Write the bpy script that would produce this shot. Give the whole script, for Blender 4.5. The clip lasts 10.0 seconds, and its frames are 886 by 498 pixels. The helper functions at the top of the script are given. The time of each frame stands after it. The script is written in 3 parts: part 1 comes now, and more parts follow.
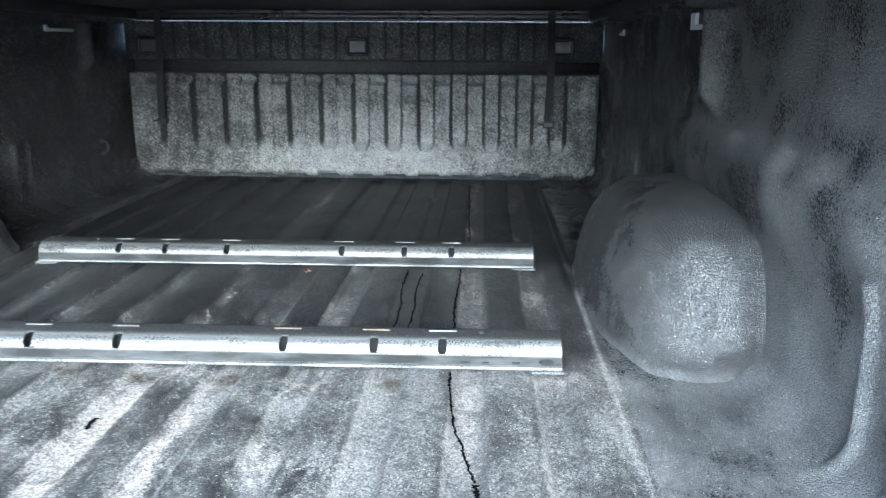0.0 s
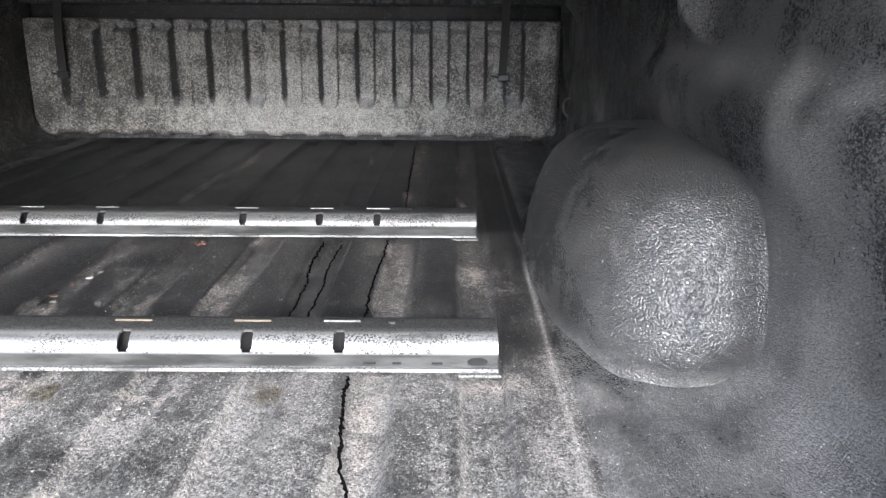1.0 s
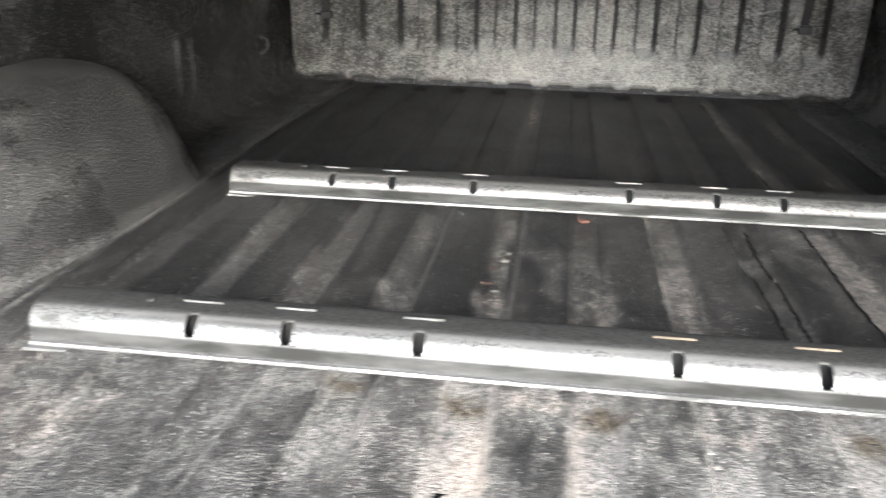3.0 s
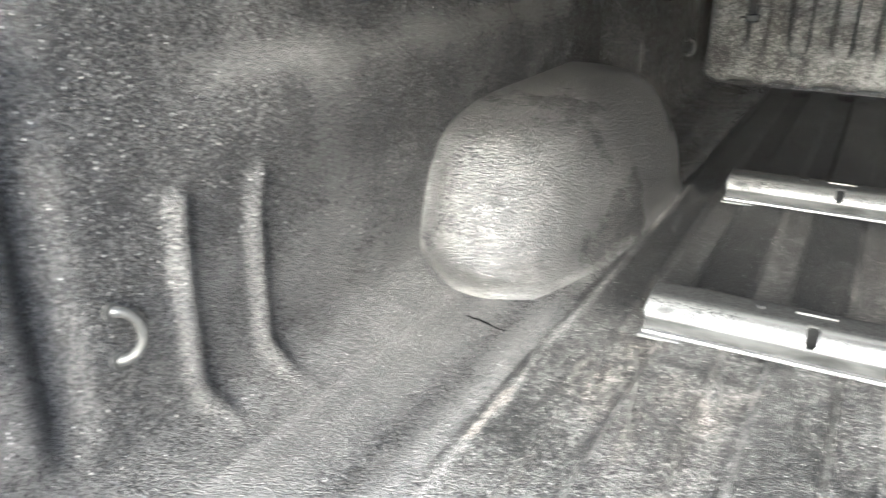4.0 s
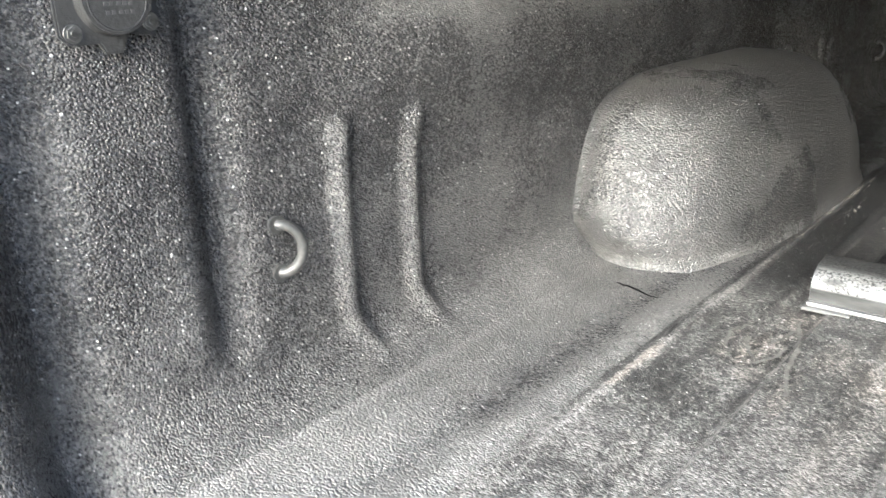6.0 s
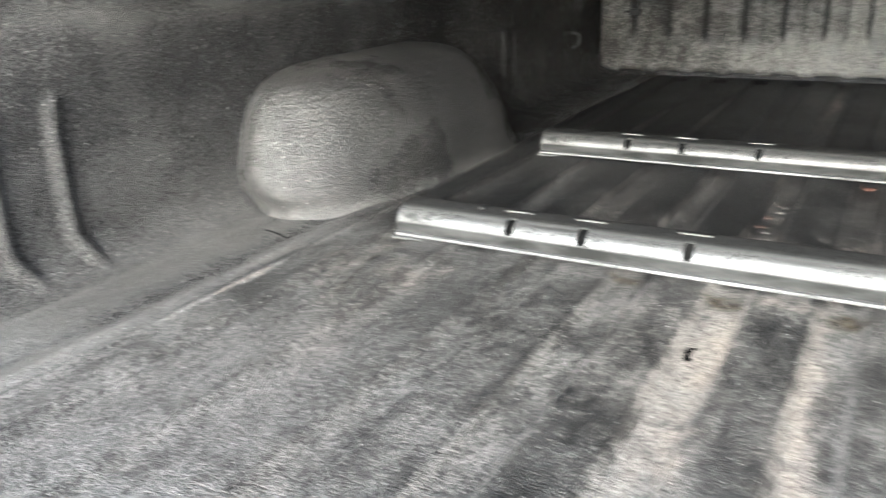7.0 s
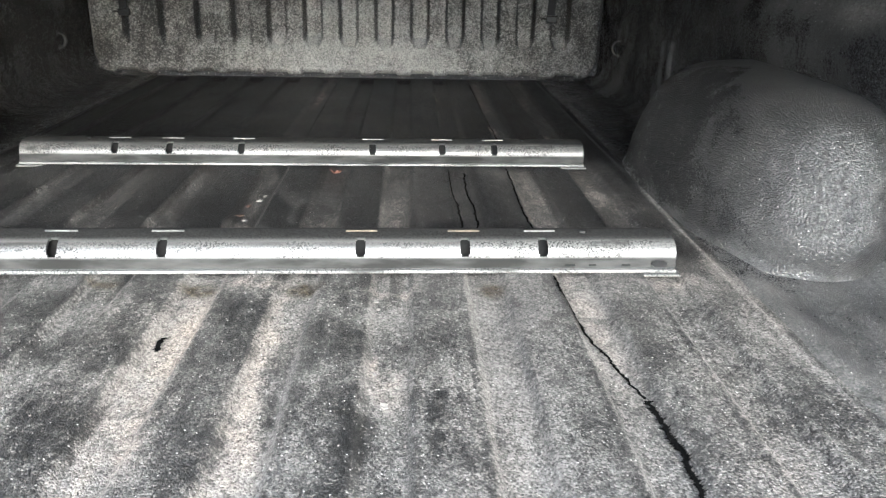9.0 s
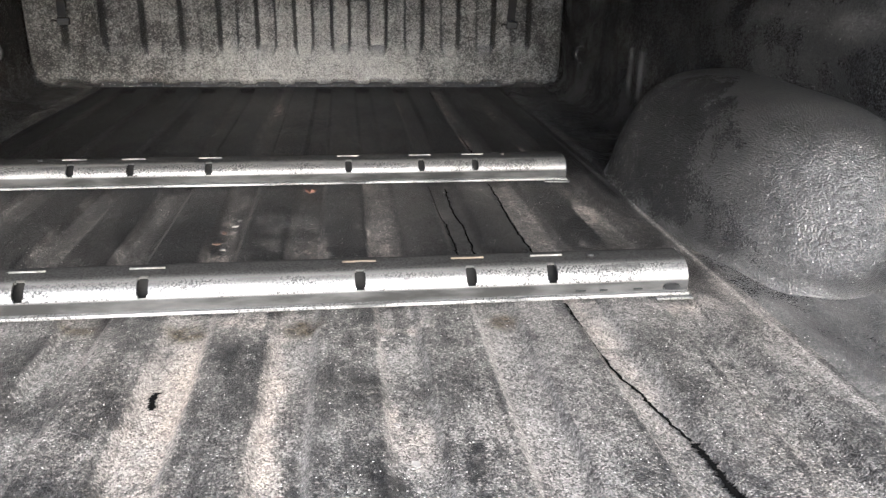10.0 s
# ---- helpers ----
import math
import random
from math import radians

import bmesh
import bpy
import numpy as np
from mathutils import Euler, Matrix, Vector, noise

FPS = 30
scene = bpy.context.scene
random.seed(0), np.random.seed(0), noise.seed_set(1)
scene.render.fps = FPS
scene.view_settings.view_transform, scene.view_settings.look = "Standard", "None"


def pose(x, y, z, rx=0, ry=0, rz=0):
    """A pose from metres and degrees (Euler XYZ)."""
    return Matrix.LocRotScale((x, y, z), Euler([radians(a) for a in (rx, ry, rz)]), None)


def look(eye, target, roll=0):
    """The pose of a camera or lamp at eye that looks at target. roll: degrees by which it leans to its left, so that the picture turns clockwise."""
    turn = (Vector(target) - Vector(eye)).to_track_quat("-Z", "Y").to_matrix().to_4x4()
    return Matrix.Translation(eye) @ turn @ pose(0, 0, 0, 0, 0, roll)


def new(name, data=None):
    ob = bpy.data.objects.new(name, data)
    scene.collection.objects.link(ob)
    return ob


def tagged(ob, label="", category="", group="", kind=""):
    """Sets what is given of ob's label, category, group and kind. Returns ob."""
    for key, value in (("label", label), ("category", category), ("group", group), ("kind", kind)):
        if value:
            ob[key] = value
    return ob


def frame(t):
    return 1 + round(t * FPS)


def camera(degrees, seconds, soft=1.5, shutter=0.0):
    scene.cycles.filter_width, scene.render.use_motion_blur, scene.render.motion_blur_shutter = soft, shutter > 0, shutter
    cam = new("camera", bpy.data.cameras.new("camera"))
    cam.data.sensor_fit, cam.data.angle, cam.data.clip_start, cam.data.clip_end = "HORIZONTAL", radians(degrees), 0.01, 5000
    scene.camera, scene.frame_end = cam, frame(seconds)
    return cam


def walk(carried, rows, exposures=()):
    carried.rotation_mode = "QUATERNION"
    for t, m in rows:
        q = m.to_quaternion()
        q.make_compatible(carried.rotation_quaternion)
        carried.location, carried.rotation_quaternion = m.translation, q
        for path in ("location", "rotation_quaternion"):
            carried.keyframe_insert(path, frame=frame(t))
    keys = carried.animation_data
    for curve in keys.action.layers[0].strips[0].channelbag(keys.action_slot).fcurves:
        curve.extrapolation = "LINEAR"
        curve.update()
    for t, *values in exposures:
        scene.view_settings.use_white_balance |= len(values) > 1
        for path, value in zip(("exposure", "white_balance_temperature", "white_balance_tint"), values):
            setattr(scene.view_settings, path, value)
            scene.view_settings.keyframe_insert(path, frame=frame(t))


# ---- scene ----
cam = camera(58.5, 10.0, soft=1.35, shutter=0.25)
PATH = [
    (0, (0.404, -1.104, 0.47), (0.34, 0.831, -0.03), 0.3),
    (0.5, (0.431, -0.955, 0.422), (0.449, 0.968, -0.126), 0.8),
    (1, (0.478, -0.813, 0.383), (0.489, 1.106, -0.182), 0.4),
    (1.5, (0.427, -0.726, 0.38), (0.443, 1.161, -0.283), 0.5),
    (2, (0.336, -0.696, 0.39), (0.35, 1.179, -0.306), 0.8),
    (2.5, (0.199, -0.677, 0.389), (0.216, 1.192, -0.324), 1.7),
    (2.7, (0.121, -0.672, 0.396), (0.043, 1.193, -0.321), 1.4),
    (3.8, (-0.333, -0.823, 0.434), (-1.018, 0.9, -0.316), 1.3),
    (4, (-0.371, -0.846, 0.439), (-1.229, 0.797, -0.313), 0.5),
    (4.5, (-0.416, -0.868, 0.452), (-1.505, 0.64, -0.283), -0.4),
    (5, (-0.416, -0.869, 0.453), (-1.564, 0.598, -0.276), -0.5),
    (5.2, (-0.412, -0.874, 0.436), (-1.576, 0.583, -0.287), -0.6),
    (6.3, (-0.243, -0.874, 0.352), (-1.471, 0.564, -0.299), -2.0),
    (6.5, (-0.152, -0.881, 0.354), (-1.379, 0.558, -0.295), -2.6),
    (7, (0.057, -0.934, 0.379), (-0.866, 0.702, -0.306), -1.9),
    (7.5, (0.232, -1.004, 0.388), (-0.147, 0.833, -0.307), 0.2),
    (8, (0.278, -1.027, 0.394), (0.26, 0.847, -0.302), 1.1),
    (8.5, (0.236, -1.007, 0.392), (0.322, 0.865, -0.307), 1.4),
    (9, (0.174, -0.964, 0.393), (0.291, 0.907, -0.305), 1.2),
    (9.5, (0.145, -0.909, 0.39), (0.306, 0.957, -0.31), 0.6),
    (10, (0.099, -0.886, 0.403), (0.367, 0.971, -0.29), 1.1),
]
walk(cam, [(t, look(eye, target, roll)) for t, eye, target, roll in PATH],
     exposures=[(0.0, 2.6, 4650, -1), (0.6, 2.42, 4950, 1), (1.0, 2.45, 5250, 9), (1.5, 2.64, 5350, 9), (2.0, 2.66, 5400, 8), (2.7, 2.63, 5450, 7), (4.0, 2.85, 5450, 3), (5.0, 3.22, 5450, 0),
                (6.5, 2.24, 5500, 5), (7.0, 2.14, 5450, 3), (7.5, 2.32, 5400, 2), (9.0, 2.2, 5350, 4), (9.5, 2.15, 5350, 5), (10.0, 2.25, 5500, 9)])

# ---------------------------------------------------------------- world, sun
world = bpy.data.worlds.new("sky")
scene.world = world
world.use_nodes = True
wn = world.node_tree
wn.nodes.clear()
sky = wn.nodes.new("ShaderNodeTexSky")
sky.sky_type, sky.sun_disc = "NISHITA", False
sky.sun_elevation, sky.sun_rotation = radians(23), radians(173)
sky.dust_density, sky.air_density, sky.ozone_density = 6.0, 0.7, 0.3
bg = wn.nodes.new("ShaderNodeBackground")
bg.inputs["Strength"].default_value = 0.15
wo = wn.nodes.new("ShaderNodeOutputWorld")
wn.links.new(sky.outputs[0], bg.inputs[0])
wn.links.new(bg.outputs[0], wo.inputs[0])
sun = new("sun", bpy.data.lights.new("sun", "SUN"))
sun.data.energy, sun.data.angle, sun.data.color = 1.5, radians(45), (1.0, 0.97, 0.93)
sun.matrix_basis = look((0.0, -5.0, 2.15), (0, 0, 0))


# ---------------------------------------------------------------- materials
def nodes(name):
    m = bpy.data.materials.new(name)
    m.use_nodes = True
    t = m.node_tree
    return m, t, t.nodes["Principled BSDF"]


def add(t, kind, **values):
    n = t.nodes.new(kind)
    for k, v in values.items():
        n.inputs[k.replace("_", " ")].default_value = v
    return n


def coords(t):
    return t.nodes.new("ShaderNodeTexCoord").outputs["Object"]


def noise_tex(t, vec, scale, detail=3.0, rough=0.55):
    n = add(t, "ShaderNodeTexNoise", Scale=scale, Detail=detail, Roughness=rough)
    t.links.new(vec, n.inputs["Vector"])
    return n.outputs["Fac"]


def ramp(t, fac, lo, hi, a=0.0, b=1.0):
    n = add(t, "ShaderNodeMapRange", From_Min=lo, From_Max=hi, To_Min=a, To_Max=b)
    t.links.new(fac, n.inputs["Value"])
    return n.outputs[0]


def maths(t, op, a, b):
    n = t.nodes.new("ShaderNodeMath")
    n.operation = op
    for k, v in enumerate((a, b)):
        if isinstance(v, (int, float)):
            n.inputs[k].default_value = v
        else:
            t.links.new(v, n.inputs[k])
    return n.outputs[0]


def mixed(t, fac, a, b):
    n = t.nodes.new("ShaderNodeMix")
    n.data_type = "RGBA"
    if isinstance(fac, (int, float)):
        n.inputs[0].default_value = fac
    else:
        t.links.new(fac, n.inputs[0])
    for k, v in ((6, a), (7, b)):
        if isinstance(v, tuple):
            n.inputs[k].default_value = (*v, 1)
        else:
            t.links.new(v, n.inputs[k])
    return n.outputs[2]


def bumped(t, shader, height, strength, distance):
    n = add(t, "ShaderNodeBump", Strength=strength, Distance=distance)
    t.links.new(height, n.inputs["Height"])
    t.links.new(n.outputs[0], shader.inputs["Normal"])


def liner(name, grain, relief, dark=(0.020, 0.020, 0.021), dust=(0.20, 0.196, 0.19), gloss=0.3, soft_edge=0.09, haze=0.10, grit=0.12, streak=0.0, mottle=0.22, shine=0.5, crumb=0.2, depth=1.4, salt=0.5, dull=0.4, fleck=0.0):
    """Sprayed black bed coating: pebbled relief, with grey dust in specks and patches where the dust attribute asks for
    it; that attribute carries some painted light and shade too.
    """
    m, t, s = nodes(name)
    co = coords(t)
    peb = add(t, "ShaderNodeTexVoronoi", Scale=grain, Randomness=1.0)
    t.links.new(co, peb.inputs["Vector"])
    peb2 = add(t, "ShaderNodeTexVoronoi", Scale=grain * 0.5, Randomness=1.0)
    peb2.feature = "SMOOTH_F1"
    t.links.new(co, peb2.inputs["Vector"])
    speck = noise_tex(t, co, grain * 0.75, 4, 0.68)
    blotch = noise_tex(t, co, 26.0, 6, 0.68)
    wide = noise_tex(t, co, 4.2, 3)
    at = t.nodes.new("ShaderNodeAttribute")
    at.attribute_name = "dust"
    want = maths(t, "ADD", at.outputs["Fac"], ramp(t, blotch, 0.3, 0.7, -0.16, 0.16))
    want = maths(t, "ADD", want, ramp(t, noise_tex(t, co, 135.0, 5, 0.75), 0.3, 0.7, -mottle, mottle))
    s.inputs["Specular IOR Level"].default_value = shine
    want = maths(t, "ADD", want, ramp(t, noise_tex(t, co, 66.0, 6, 0.8), 0.35, 0.65, -fleck, fleck))
    if streak:
        mp = t.nodes.new("ShaderNodeMapping")
        mp.inputs["Scale"].default_value = (1.0, 0.1, 1.0)
        t.links.new(co, mp.inputs["Vector"])
        lines = noise_tex(t, mp.outputs[0], 75.0, 5, 0.7)
        want = maths(t, "ADD", want, ramp(t, lines, 0.3, 0.7, -streak, streak))
    low = maths(t, "SUBTRACT", 0.70 - soft_edge, maths(t, "MULTIPLY", want, 0.38))
    high = maths(t, "ADD", low, 2 * soft_edge)
    mr = t.nodes.new("ShaderNodeMapRange")
    mr.interpolation_type = "SMOOTHSTEP"
    t.links.new(speck, mr.inputs["Value"])
    t.links.new(low, mr.inputs["From Min"])
    t.links.new(high, mr.inputs["From Max"])
    fac = maths(t, "ADD", maths(t, "MULTIPLY", mr.outputs[0], 1 - haze), maths(t, "MULTIPLY", at.outputs["Fac"], haze))
    fac = maths(t, "MINIMUM", maths(t, "MAXIMUM", fac, 0.0), 1.0)
    tan = t.nodes.new("ShaderNodeAttribute")
    tan.attribute_name = "tan"
    dirt = mixed(t, tan.outputs["Fac"], dust, (0.37, 0.325, 0.285))
    brown = t.nodes.new("ShaderNodeAttribute")
    brown.attribute_name = "rust"
    soil = mixed(t, ramp(t, noise_tex(t, co, 160.0, 4), 0.35, 0.65), (0.022, 0.018, 0.013), (0.11, 0.092, 0.062))
    base = mixed(t, ramp(t, wide, 0.35, 0.65), dark, tuple(c * 1.5 for c in dark))
    # scattered pale dots: grit, and painted glints of the pebbles
    cell = add(t, "ShaderNodeTexVoronoi", Scale=grain * 0.42, Randomness=1.0)
    t.links.new(co, cell.inputs["Vector"])
    pick = t.nodes.new("ShaderNodeSeparateColor")
    t.links.new(cell.outputs["Color"], pick.inputs[0])
    dot = maths(t, "LESS_THAN", cell.outputs["Distance"], maths(t, "MULTIPLY", pick.outputs[1], 0.24))
    dot = maths(t, "MULTIPLY", dot, maths(t, "GREATER_THAN", pick.outputs[0], 1.0 - grit))
    dot = maths(t, "MULTIPLY", dot, ramp(t, blotch, 0.36, 0.5))
    # every grain of the coating takes its own tone
    one = t.nodes.new("ShaderNodeSeparateColor")
    t.links.new(peb.outputs["Color"], one.inputs[0])
    two = t.nodes.new("ShaderNodeSeparateColor")
    t.links.new(peb2.outputs["Color"], two.inputs[0])
    tone = maths(t, "ADD", ramp(t, one.outputs[1], 0.0, 1.0, 1 - salt, 1 + salt), ramp(t, two.outputs[1], 0.0, 1.0, -0.4 * salt, 0.4 * salt))
    tint = t.nodes.new("ShaderNodeVectorMath")
    tint.operation = "SCALE"
    t.links.new(mixed(t, brown.outputs["Fac"], mixed(t, fac, base, dirt), soil), tint.inputs[0])
    t.links.new(tone, tint.inputs["Scale"])
    coat = tint.outputs[0]
    t.links.new(mixed(t, dot, coat, (0.55, 0.54, 0.52)), s.inputs["Base Color"])
    rough = maths(t, "ADD", gloss, maths(t, "MULTIPLY", fac, dull))
    rough = maths(t, "ADD", rough, ramp(t, wide, 0.3, 0.7, -0.04, 0.08))
    t.links.new(rough, s.inputs["Roughness"])
    swell = ramp(t, one.outputs[0], 0.0, 1.0, 0.35, 1.5)
    hgt = maths(t, "MULTIPLY", maths(t, "MULTIPLY", maths(t, "POWER", peb.outputs["Distance"], 1.2), swell), -0.95)
    hgt = maths(t, "ADD", hgt, maths(t, "MULTIPLY", peb2.outputs["Distance"], -0.25))
    hgt = maths(t, "ADD", hgt, maths(t, "MULTIPLY", speck, crumb))
    bumped(t, s, hgt, relief, depth / grain)
    return m


def plain(name, colour, rough, metal=0.0, grain=60.0, vary=0.35, relief=0.15, depth=0.002):
    m, t, s = nodes(name)
    co = coords(t)
    a, b = noise_tex(t, co, grain, 4), noise_tex(t, co, grain * 0.17, 3)
    f = maths(t, "MULTIPLY", ramp(t, a, 0.3, 0.7), ramp(t, b, 0.3, 0.7, 0.4, 1.2))
    t.links.new(mixed(t, f, tuple(c * (1 - vary) for c in colour), tuple(c * (1 + vary) for c in colour)), s.inputs["Base Color"])
    t.links.new(ramp(t, f, 0, 1, max(rough - 0.1, 0.05), rough + 0.15), s.inputs["Roughness"])
    s.inputs["Metallic"].default_value = metal
    bumped(t, s, a, relief, depth)
    return m


def zinc():
    """Worn bright steel with dull oxide specks and dirt smears."""
    m, t, s = nodes("worn_steel")
    co = coords(t)
    mp = t.nodes.new("ShaderNodeMapping")
    mp.inputs["Scale"].default_value = (0.25, 1, 1)
    t.links.new(co, mp.inputs["Vector"])
    speck, smear = noise_tex(t, co, 420, 3), noise_tex(t, mp.outputs[0], 42, 5)
    wide = noise_tex(t, mp.outputs[0], 14, 3)
    sep = t.nodes.new("ShaderNodeSeparateXYZ")
    t.links.new(co, sep.inputs[0])
    # trodden dirt on the flat top; the foot darkens below a set height
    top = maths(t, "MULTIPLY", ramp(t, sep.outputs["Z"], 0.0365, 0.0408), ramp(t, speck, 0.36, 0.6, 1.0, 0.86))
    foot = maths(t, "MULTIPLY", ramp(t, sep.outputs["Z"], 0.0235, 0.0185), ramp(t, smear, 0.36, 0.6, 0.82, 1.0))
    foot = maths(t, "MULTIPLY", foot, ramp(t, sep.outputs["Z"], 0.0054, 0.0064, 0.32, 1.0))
    d = maths(t, "MULTIPLY", ramp(t, speck, 0.45, 0.58), ramp(t, smear, 0.36, 0.56, 0.15, 0.9))
    d = maths(t, "MAXIMUM", d, maths(t, "MULTIPLY", ramp(t, smear, 0.55, 0.68), 0.8))
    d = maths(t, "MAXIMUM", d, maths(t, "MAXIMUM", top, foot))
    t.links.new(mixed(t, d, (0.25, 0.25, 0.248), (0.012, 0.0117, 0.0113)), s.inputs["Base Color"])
    t.links.new(ramp(t, d, 0, 1, 1.0, 0.05), s.inputs["Metallic"])
    t.links.new(maths(t, "ADD", ramp(t, wide, 0.3, 0.7, 0.36, 0.50), maths(t, "MULTIPLY", d, 0.3)), s.inputs["Roughness"])
    s.inputs["Specular IOR Level"].default_value = 0.25
    bumped(t, s, smear, 0.12, 0.003)
    return m


LINER_FLOOR = liner("floor_coating", 560, 0.85, dark=(0.011, 0.011, 0.0115), dust=(0.215, 0.212, 0.206), gloss=0.36, soft_edge=0.12, haze=0.33, grit=0.5, streak=0.16, mottle=0.29, shine=0.28, crumb=0.9, depth=1.6, salt=0.55, fleck=0.27)
LINER_WALL = liner("wall_coating", 480, 0.78, dark=(0.019, 0.019, 0.020), dust=(0.19, 0.19, 0.187), gloss=0.18, soft_edge=0.20, haze=0.28, grit=0.42, mottle=0.17, crumb=0.5, salt=0.30, fleck=0.03)
LINER_WELL = liner("wheel_well_coating", 400, 0.66, dark=(0.021, 0.021, 0.022), dust=(0.17, 0.17, 0.168), gloss=0.25, soft_edge=0.21, haze=0.36, grit=0.30, mottle=0.16, shine=1.0, crumb=0.45, salt=0.42, dull=0.10, fleck=0.08)
coat = LINER_WELL.node_tree.nodes["Principled BSDF"]
coat.inputs["Coat Weight"].default_value, coat.inputs["Coat Roughness"].default_value = 0.45, 0.34
LINER_WELL.node_tree.links.new(coat.inputs["Normal"].links[0].from_socket, coat.inputs["Coat Normal"])
LINER_FRONT = liner("front_coating", 320, 0.9, dark=(0.012, 0.012, 0.012), dust=(0.42, 0.42, 0.415), gloss=0.42, soft_edge=0.14, haze=0.26, grit=0.45, mottle=0.28, crumb=0.6, salt=0.36, fleck=0.08)
STEEL = zinc()
BARE = plain("bare_steel", (0.34, 0.34, 0.33), 0.45, 1.0, 200)
TAN_STEEL = plain("tan_rusted_steel", (0.14, 0.115, 0.088), 0.6, 0.3, 250)
BLACK_STEEL = plain("black_steel", (0.03, 0.03, 0.032), 0.4, 0.6)
GREY_CAST = plain("grey_cast_plastic", (0.046, 0.046, 0.046), 0.42, 0.0, 300, 0.25, 0.25)
BOLT = plain("plated_bolt", (0.3, 0.3, 0.29), 0.42, 1.0, 200)
RING = plain("painted_ring", (0.07, 0.07, 0.068), 0.38, 0.2, 250)
SCRAPED = plain("scraped_coating", (0.125, 0.12, 0.112), 0.7, 0.0, 420, 0.45)
MARK = plain("worn_raised_mark", (0.085, 0.085, 0.084), 0.5, 0.0, 250)
WEBBING = plain("black_webbing", (0.018, 0.018, 0.019), 0.8, 0.0, 500)
VINYL = plain("black_vinyl", (0.03, 0.028, 0.028), 0.6, 0.0, 300)
GLOSS_BAR = plain("black_aluminium", (0.06, 0.055, 0.055), 0.32, 0.7, 25, 0.15, 0.02, 0.001)
WHITE = plain("white_plastic", (0.8, 0.8, 0.79), 0.45, 0.0, 120, 0.08)
# black for the floor cracks and for the painted shadow on the left shelf
CRACK_SHADOW = plain("crack_and_shadow", (0.006, 0.006, 0.006), 0.9, 0.0, 400)
CRACK_SHADOW.node_tree.nodes["Principled BSDF"].inputs["Specular IOR Level"].default_value = 0.0
CHIP = plain("pale_flake", (0.24, 0.23, 0.215), 0.7, 0.0, 300, 0.2)
GRIT = plain("fine_grit", (0.15, 0.145, 0.135), 0.8, 0.0, 300, 0.3)
# matte black that stands in for the shade inside slots and slits
INSIDE = plain("unlit_inside", (0.006, 0.006, 0.006), 0.95, 0.0, 300)
RUSTY = plain("rusty_flake", (0.10, 0.065, 0.05), 0.8, 0.0, 300, 0.3)
LEAF = plain("dry_leaf", (0.15, 0.075, 0.055), 0.7, 0.0, 200, 0.3)
GROUND = plain("concrete", (0.32, 0.31, 0.29), 0.9, 0.0, 3, 0.2)


# ---------------------------------------------------------------- mesh helpers
def smooth01(a, b, v):
    if a > b:
        return 1 - smooth01(b, a, v)
    u = min(max((v - a) / (b - a), 0.0), 1.0)
    return u * u * (3 - 2 * u)


def nz(x, y, z=0.0):
    return noise.noise(Vector((x, y, z)))


def link(name, verts, faces, material, smooth=True, attrs=None):
    me = bpy.data.meshes.new(name)
    me.from_pydata(verts, [], faces)
    me.materials.append(material)
    if smooth:
        me.polygons.foreach_set("use_smooth", [True] * len(me.polygons))
    for key, vals in (attrs or {}).items():
        me.attributes.new(key, "FLOAT", "POINT").data.foreach_set("value", vals)
    me.update()
    return new(name, me)


def sheet(name, us, vs, fn, material, flip=False):
    """A grid of points fn(u, v) -> (x, y, z, dust, tan, perhaps rust)."""
    verts, dust, tan, rust = [], [], [], []
    for v in vs:
        for u in us:
            x, y, z, d, b, *more = fn(u, v)
            rust.append(more[0] if more else 0.0)
            verts.append((x, y, z))
            dust.append(d)
            tan.append(b)
    n = len(us)
    faces = []
    for j in range(len(vs) - 1):
        for i in range(n - 1):
            q = (j * n + i, j * n + i + 1, (j + 1) * n + i + 1, (j + 1) * n + i)
            faces.append(q[::-1] if flip else q)
    return link(name, verts, faces, material, True, {"dust": dust, "tan": tan, "rust": rust})


def part(name, bm, material, parent=None, label="", smooth=False):
    me = bpy.data.meshes.new(name)
    bm.to_mesh(me)
    bm.free()
    me.materials.append(material)
    if smooth:
        me.polygons.foreach_set("use_smooth", [True] * len(me.polygons))
    ob = new(name, me)
    if parent is not None:
        ob.parent = parent
    if label:
        tagged(ob, label)
    return ob


def block(x0, x1, y0, y1, z0, z1, bevel=0.0, seg=2, bm=None):
    own = bm is None
    bm = bm or bmesh.new()
    g = bmesh.ops.create_cube(bm, size=1.0)
    bmesh.ops.transform(bm, verts=g["verts"], matrix=Matrix.LocRotScale(((x0 + x1) / 2, (y0 + y1) / 2, (z0 + z1) / 2), None, (x1 - x0, y1 - y0, z1 - z0)))
    if bevel and own:
        bmesh.ops.bevel(bm, geom=bm.edges[:], offset=bevel, segments=seg, affect="EDGES", profile=0.5)
    return bm


def disc(r0, r1, depth, m, n=24, bevel=0.0):
    bm = bmesh.new()
    bmesh.ops.create_cone(bm, cap_ends=True, segments=n, radius1=r0, radius2=r1, depth=depth)
    if bevel:
        bmesh.ops.bevel(bm, geom=[e for e in bm.edges if e.is_boundary is False and abs(e.verts[0].co.z - e.verts[1].co.z) < 1e-6], offset=bevel, segments=2, affect="EDGES")
    bmesh.ops.transform(bm, verts=bm.verts, matrix=m)
    return bm


